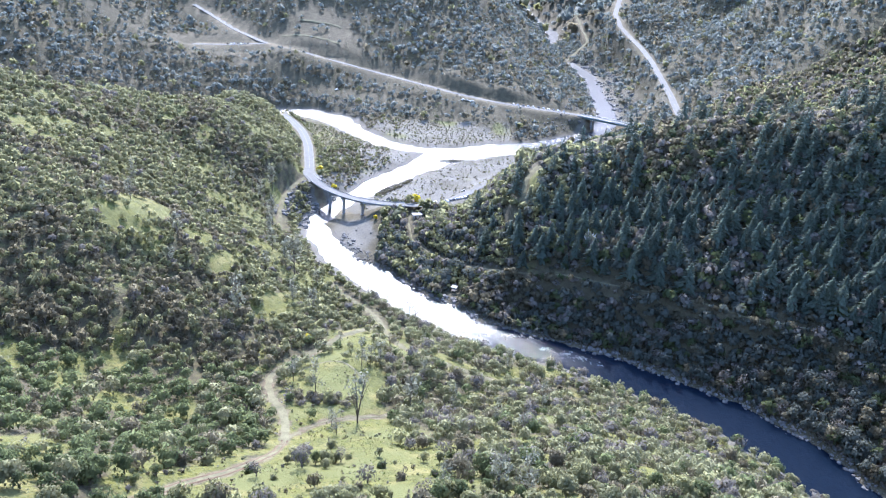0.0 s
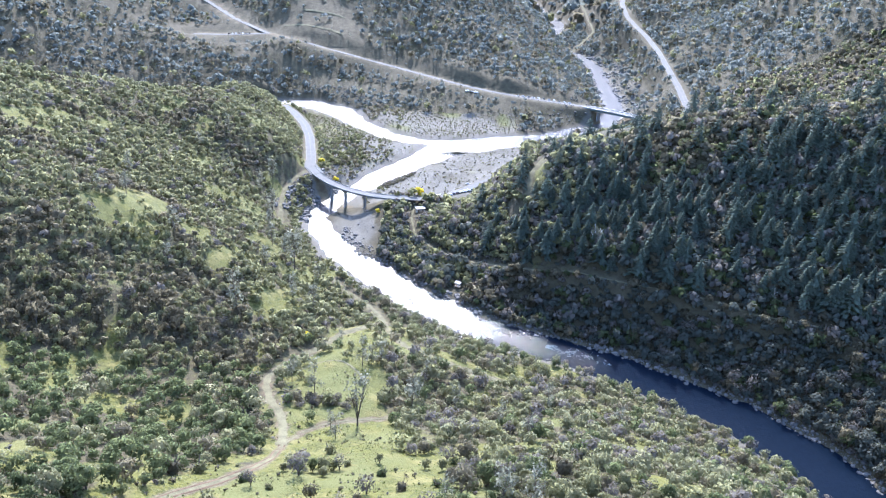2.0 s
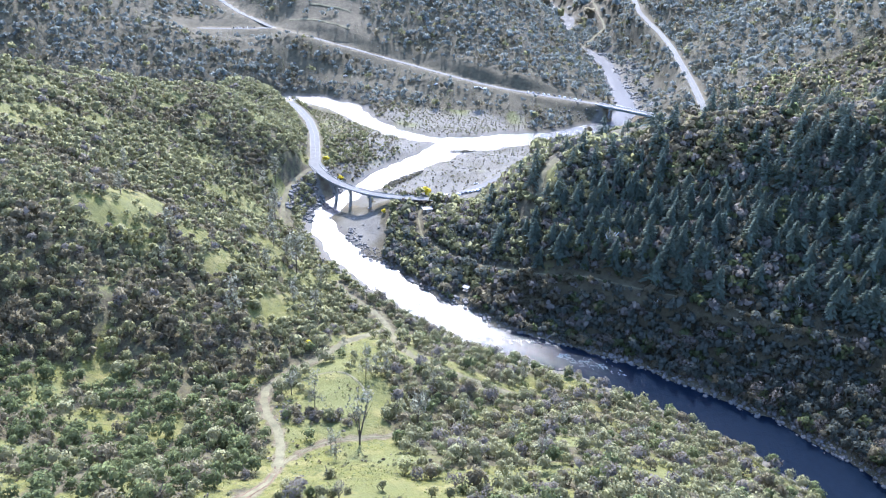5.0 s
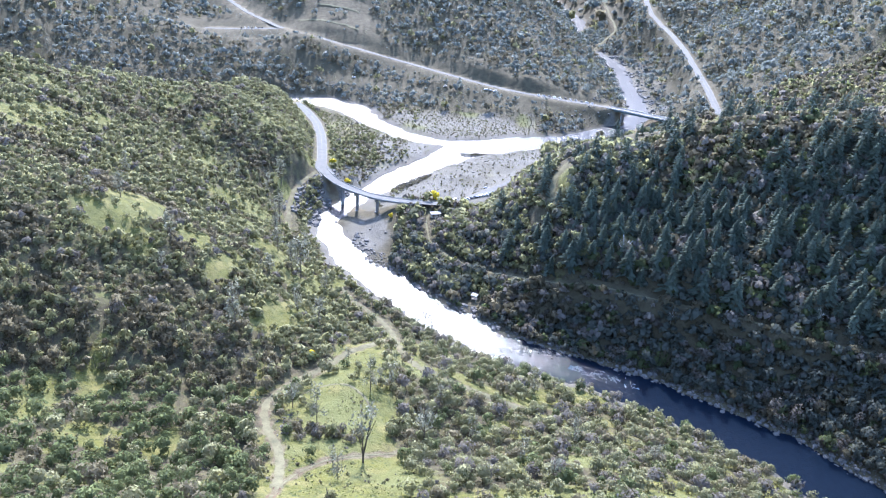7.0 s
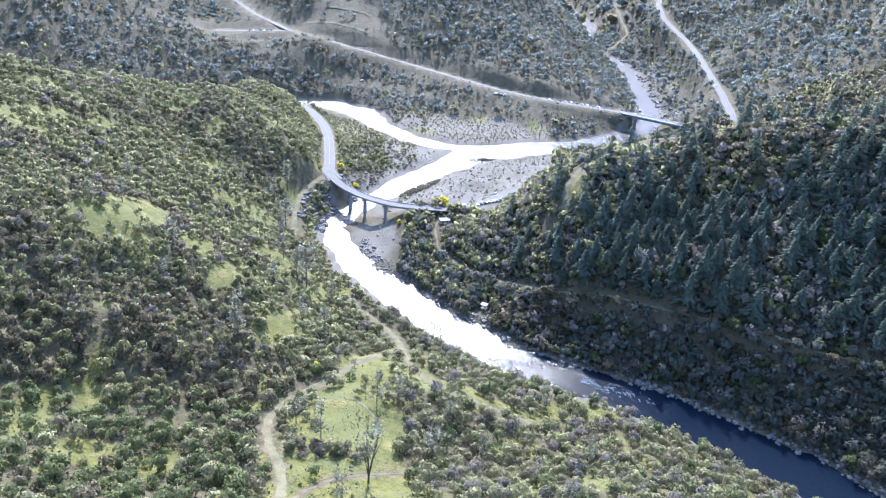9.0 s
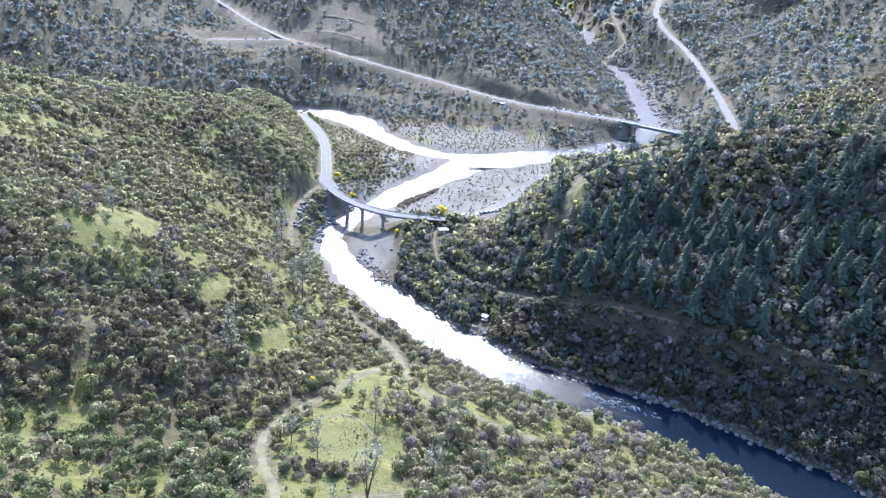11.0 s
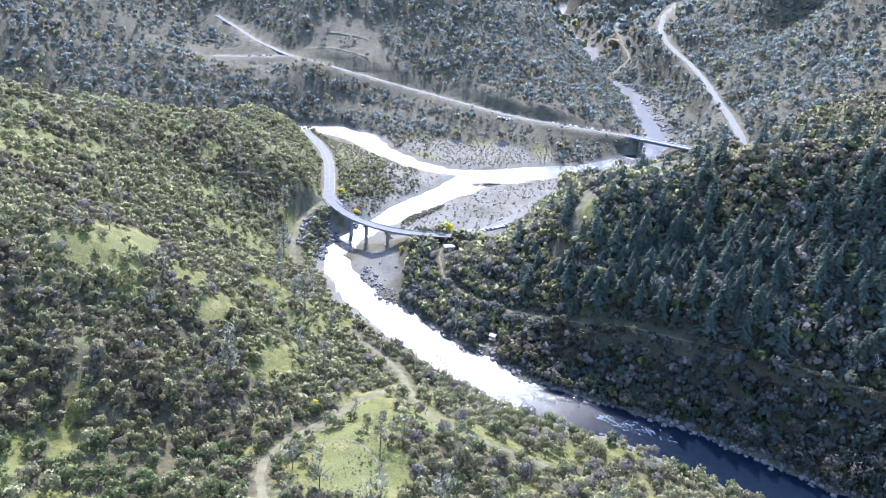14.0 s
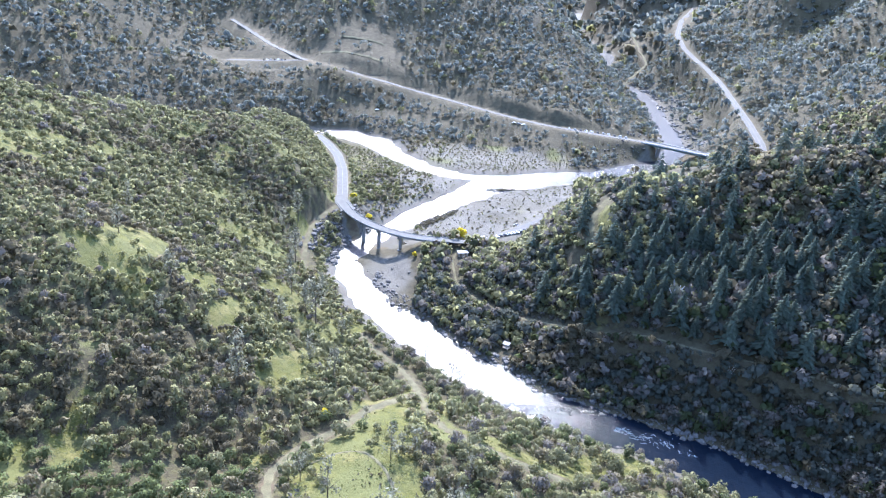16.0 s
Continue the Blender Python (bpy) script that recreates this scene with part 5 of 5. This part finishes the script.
for s in (-1, 1):
    rail = tagged(ribbon("parapet", BRIDGE, 0.10, 0.45, CONCRETE, bridge, 0.55, s * 3.46), "pale concrete parapet")
    ribbon("top_rail", BRIDGE, 0.05, 0.08, GIRDER, rail, 0.95, s * 3.42)
for px, py, turn in ((-80.6, 449.1, -45), (-69.7, 440.8, -36), (-55.8, 434.6, -26)):
    px, py = px * UNIT, py * UNIT
    foot = ground_at(px, py) - 1.5
    top = 13.4 * UNIT - 1.35
    pier = part("pier", block(1.2, 2.4, top - foot - 0.9, px, py, foot, 0.15, turn), CONCRETE, bridge, "tall concrete pier standing in the river")
    part("cap", block(1.5, 6.0, 0.95, px, py, top - 0.95, 0.12, turn), CONCRETE, pier)
    part("footing", block(2.6, 3.8, 1.9, px, py, foot - 0.3, 0.2, turn), CONCRETE, pier)
for px, py, turn in ((-94.5, 464.0, -57), (-30.0, 430.1, -4)):
    part("abutment", block(2.0, 7.6, 6.0, px * UNIT, py * UNIT, 13.4 * UNIT - 6.4, 0.15, turn), CONCRETE, bridge, "concrete abutment set into the bank")

# ---- highway bridge over the gorge ----
gorge_bridge = tagged(new("highway_bridge"), "straight highway bridge with dark girders across the gorge", "bridge")
ribbon("deck", GORGE_BRIDGE, 5.2, 0.4, CONCRETE, gorge_bridge, 0.10)
tagged(ribbon("road_surface", GORGE_BRIDGE, 4.6, 0.06, ASPHALT, gorge_bridge, 0.14), "worn grey roadway")
for s in (-3.6, 0, 3.6):
    tagged(ribbon("girder", GORGE_BRIDGE, 0.3, 1.9, GIRDER, gorge_bridge, -0.3, s), "dark steel girder")
for s in (-1, 1):
    tagged(ribbon("guard_rail", GORGE_BRIDGE, 0.12, 0.7, STEEL, gorge_bridge, 0.85, s * 5.0), "pale guard rail")
for px, py in ((141.3, 680.9), (172.1, 663.7)):
    foot = ground_at(px * UNIT, py * UNIT) - 2
    part("pier", block(1.6, 7.5, 13 * UNIT - 2.1 - foot, px * UNIT, py * UNIT, foot, 0.2, -35), CONCRETE, gorge_bridge, "concrete wall pier")


# ---- cars ----
def make_car(name, paint, label, group):
    """A car, nose towards +y, wheels on z = 0."""
    car = tagged(new(name), label, "car", group)
    bm = block(1.78, 4.4, 0.62, 0, 0, 0.28, 0.14)
    for v in bm.verts:
        if abs(v.co.y) > 1.9:
            v.co.z = 0.28 + (v.co.z - 0.28) * 0.86
            v.co.x *= 0.92
    body = part("body", bm, paint, car)
    bm = block(1.5, 2.3, 0.56, 0, -0.25, 0.86, 0.06)
    for v in bm.verts:
        if v.co.z > 1.1:
            v.co.x *= 0.82
            v.co.y = -0.25 + (v.co.y + 0.25) * 0.70
    part("window_glass", bm, GLASS_DARK, body, "dark tinted glass")
    part("roof", block(1.26, 1.62, 0.07, 0, -0.25, 1.40, 0.03), paint, body)
    for sx in (-1, 1):
        for sy in (-1.38, 1.36):
            wheel = part("wheel", drum(0.33, 0.33, 0.22, pose(sx * 0.78, sy, 0.33, 0, 90, 0)), TYRE, car, "black tyre")
            part("rim", drum(0.20, 0.20, 0.24, pose(sx * 0.78, sy, 0.33, 0, 90, 0), 10), STEEL, wheel, "grey wheel rim")
        part("headlight", block(0.34, 0.08, 0.16, sx * 0.6, 2.12, 0.60, 0.02), LAMP_WHITE, car)
        part("tail_light", block(0.28, 0.08, 0.18, sx * 0.62, -2.12, 0.62, 0.02), LAMP_RED, car)
    part("bumper", block(1.66, 0.16, 0.22, 0, 2.10, 0.30, 0.05), RUBBER, car)
    return car


def paint_of(name, colour):
    m = plain(name, colour, 0.25, 0.0, 0.05)
    return m


PAINTS = [("white_car", paint_of("white_car_paint", (0.75, 0.75, 0.74)), "white car parked beside the road"), ("silver_car", paint_of("silver_car_paint", (0.42, 0.43, 0.45)), "silver car parked beside the road"),
          ("black_car", paint_of("black_car_paint", (0.02, 0.02, 0.022)), "black car parked beside the road"), ("grey_car", paint_of("grey_car_paint", (0.13, 0.14, 0.15)), "dark grey car parked beside the road")]
FLEET = {}


def park(which, x, y, turn, group):
    """A car at a place of the plan, turned clockwise from +y to the heading."""
    x, y = x * UNIT, y * UNIT
    z = ground_at(x, y)
    slope_y = (ground_at(x - 1.5 * math.sin(radians(turn)), y + 1.5 * math.cos(radians(turn))) - z) / 1.5
    m = pose(x, y, z + 0.12, max(-12, min(12, math.degrees(math.atan(slope_y)))), 0, 0)
    m = Matrix.Translation((x, y, z + 0.16)) @ Euler((0, 0, radians(turn))).to_matrix().to_4x4() @ Euler((max(-0.2, min(0.2, math.atan(slope_y))), 0, 0)).to_matrix().to_4x4()
    name, paint, label = PAINTS[which]
    if which not in FLEET:
        FLEET[which] = make_car(name, paint, label, group)
        FLEET[which].matrix_basis = m
        return FLEET[which]
    return tagged(copy_thing(FLEET[which], m), group=group)


for k in range(9):
    park((2, 0, 2, 2, 1, 0, 0, 3, 2)[k], -1.4 + 2.52 * k, 454.0 + 2.84 * k, -52 + 6 * (k % 3), "cars at the gravel bar")
park(0, -6.9, 468.2, 70, "cars at the gravel bar")
park(1, 13.6, 486.7, 50, "cars at the gravel bar")
park(1, -110.2, 550.9, 12, "cars on the west road")
for k, (x, y) in enumerate(((-174.7, 728.9), (-122.2, 728.0), (-28.9, 716.8), (11.1, 708.3), (15.5, 707.7), (20.0, 707.2))):
    park((3, 0, 0, 0, 1, 0)[k], x, y, 108 if k < 3 else 106, "cars along the highway")
for k in range(11):
    park((0, 1, 3, 0, 0, 2, 1, 0, 3, 0, 1)[k], 63.1 + 5.09 * k, 706.7 - 1.03 * k, 20 + 8 * (k % 2), "cars along the highway")
for k in range(7):
    park((2, 0, 1, 2, 0, 3, 2)[k], -250.9 + 3.57 * k, 779.7 + 0.67 * k, 8, "cars in the pull-out")

# ---- small buildings ----
hx, hy = -18 * UNIT, 422.5 * UNIT
hz = ground_at(hx, hy) - 0.3
hut = tagged(new("restroom_building"), "small block restroom with a pale flat roof", "building")
hut.matrix_basis = pose(hx, hy, hz, 0, 0, 18)
walls = part("wall", block(6.2, 3.6, 2.7, 0, 0, 0, 0.04), WALL_TAN, hut)
part("roof", block(7.4, 4.8, 0.25, 0, 0, 2.72, 0.05), ROOF, hut, "pale overhanging roof")
for dx in (-1.6, 1.6):
    part("door", block(0.95, 0.08, 2.05, dx, -1.82, 0.3, 0.02), DOOR_BROWN, walls, "brown door")

gx, gy = 8.4 * UNIT, 341 * UNIT
gz = ground_at(gx, gy) - 0.4
gauge = tagged(new("river_gauge_shelter"), "small open timber shelter with a pale roof on the riverbank", "shelter")
gauge.matrix_basis = pose(gx, gy, gz, 0, 0, -25)
for sx in (-1.4, 1.4):
    for sy in (-1.0, 1.0):
        part("post", block(0.18, 0.18, 3.9, sx, sy, 0, 0.02), WOOD, gauge)
part("platform", block(3.4, 2.5, 0.2, 0, 0, 1.3, 0.03), WOOD, gauge, "grey plank platform")
bm = block(3.9, 3.0, 0.14, 0, 0, 3.9, 0.03)
for v in bm.verts:
    v.co.z += 0.14 * v.co.y
part("roof", bm, ROOF, gauge, "pale sloping roof sheet")
part("rail", block(3.3, 0.08, 0.1, 0, -1.2, 2.2, 0.01), WOOD, gauge)

# ---- rocks, rapids ----
def rock_template(seed):
    """A lumpy boulder of radius about 1, in quads."""
    g = np.random.default_rng(seed)
    bm = bmesh.new()
    bmesh.ops.create_cube(bm, size=1.3)
    bmesh.ops.subdivide_edges(bm, edges=bm.edges, cuts=1, use_grid_fill=True)
    bm.verts.ensure_lookup_table()
    v = np.array([q.co for q in bm.verts])
    f = np.array([[q.index for q in face.verts] for face in bm.faces if len(face.verts) == 4])
    bm.free()
    v = v / np.linalg.norm(v, axis=1)[:, None] ** 0.7 * (0.75 + 0.45 * g.random((len(v), 1)))
    v *= (1.0, 0.7 + 0.3 * g.random(), 0.5 + 0.3 * g.random())
    return v[f].reshape(-1, 3)


ROCKS = [rock_template(k) for k in range(8)]


def rocks(name, x, y, size, sink, label, stone=ROCK):
    z = ground(x, y) + sink * size
    thicket(name, ROCKS, x, y, z, size, size, np.zeros(len(x), int), [stone], np.zeros(len(x)), label, "rocks")


def strip(bounds, cell, seed, lo, hi, where, chance):
    x, y, p, q, s = scatter(*[b * UNIT for b in bounds], cell, seed)
    reg = region(x, y)
    gap, _ = river_gap(x, y)
    ok = (gap > lo) & (gap < hi) & where(x / UNIT, y / UNIT, reg) & (p < chance) & (road_gap(x, y) > 0.8)
    return x[ok], y[ok], s[ok]


x, y, s = strip((-65, 215, 165, 420), 1.6, 201, -2.0, 9.0, lambda x, y, r: (r == 2), 0.85)
rocks("bank_boulders", x, y, 0.35 + 1.5 * s**3, 0.1, "grey boulders lining the shaded riverbank")
x, y, s = strip((155, 222, 640, 1000), 3.0, 203, -3.0, 26.0, lambda x, y, r: (x > 155) & (x < 212), 0.5)
rocks("gorge_rocks", x, y, 0.7 + 3.4 * s**4, -0.1, "jumbled grey bedrock slabs along the gorge", GORGE_ROCK)
x, y, s = strip((-115, -70, 412, 475), 1.7, 205, 0.0, 22.0, lambda x, y, r: (x < -79), 0.75)
rocks("abutment_rocks", x, y, 0.6 + 1.8 * s**3, 0.15, "dark broken rock below the bridge abutment")
x, y, s = strip((-80, 115, 385, 680), 2.6, 207, 0.0, 30.0, lambda x, y, r: (r == 3) | ((x < -30) & (y < 443)), 0.22)
rocks("bar_stones", x, y, 0.25 + 0.9 * s**4, 0.05, "scattered stones on the gravel bars")
x, y, s = strip((-185, 150, 630, 745), 2.4, 209, 4.0, 34.0, lambda x, y, r: (r == 4) & (x < 138), 0.4)
rocks("far_bank_rocks", x, y, 0.4 + 1.3 * s**3, 0.05, "dark rocks along the far bank")
x, y, s = strip((30, 140, 185, 312), 1.9, 211, -1.5, 5.0, lambda x, y, r: (r == 0), 0.35)
rocks("near_bank_stones", x, y, 0.3 + 0.8 * s**3, 0.1, "pale stones on the near riverbank")


def rapids(spots, seed, label):
    """Torn crests of white water lying across the stream."""
    g = np.random.default_rng(seed)
    pieces = []
    for cx, cy, spread_x, spread_y, n in spots:
        for _ in range(n):
            px, py = cx * UNIT + g.normal() * spread_x, cy * UNIT + g.normal() * spread_y
            a = -0.65 + 0.35 * g.normal()
            long, wide, high = 0.25 + 1.2 * g.random() ** 3, 0.04 + 0.09 * g.random(), 0.06 + 0.16 * g.random()
            k = 5
            for j in range(k):
                t0, t1 = -1 + 2 * j / k, -1 + 2 * (j + 1) / k
                for sgn in (-1, 1):
                    corner = []
                    for t, crest in ((t0, 0), (t1, 0), (t1, 1), (t0, 1)):
                        taper = 1 - t * t
                        u, w = long * t, (0 if crest else sgn * wide * (0.3 + taper)) + 0.3 * math.sin(3 * t + cx)
                        corner.append((px + u * math.cos(a) - w * math.sin(a), py + u * math.sin(a) + w * math.cos(a), 0.02 + (high * taper if crest else -0.03)))
                    pieces += corner
    v = np.array(pieces)
    return tagged(new("white_water", fast_mesh("white_water", v, quads_of(v), [FOAM])), label, "rapids", kind="stuff")


rapids([(56, 292, 2.4, 1.3, 34), (63, 289, 2.6, 1.4, 40), (72, 287, 2.4, 1.3, 28), (80, 283, 2.8, 1.5, 8)], 221, "white rapids breaking across the dark river")

g = np.random.default_rng(233)
x, y = (-52.2 + 1.6 * g.normal(size=90)) * UNIT, (200.3 + 4.5 * g.normal(size=90)) * UNIT
ok = road_gap(x, y) > 0.2
rocks("track_stones", x[ok], y[ok], 0.15 + 0.45 * g.random(int(ok.sum())) ** 2, 0.05, "grey stones heaped beside the dirt track")

# gravel islet in the confluence
g = np.random.default_rng(231)
u = g.normal(size=(260, 2)) * (7.5, 1.6)
x, y = 7.9 * UNIT + u[:, 0] - 0.15 * u[:, 1], 564.3 * UNIT + u[:, 1] + 0.16 * u[:, 0]
s = g.random(260)
thicket("islet_stones", ROCKS, x, y, np.full(260, 0.05), 0.5 + 0.9 * s, 0.35 + 0.4 * s, np.zeros(260, int), [ROCK], np.zeros(260), "dark stony islet in the shallow river", "rocks")
u = g.normal(size=(34, 2)) * (7.0, 1.0)
x, y = 6.9 * UNIT + u[:, 0], 564.3 * UNIT + u[:, 1] + 0.16 * u[:, 0]
thicket("islet_willows", BUSH_FAR, x, y, np.full(34, 0.2), 0.7 + 0.6 * g.random(34), 0.7 + 0.5 * g.random(34), np.full(34, BRUSH), LEAVES, g.random(34), "low brown willows on the stony islet", "shrubs")
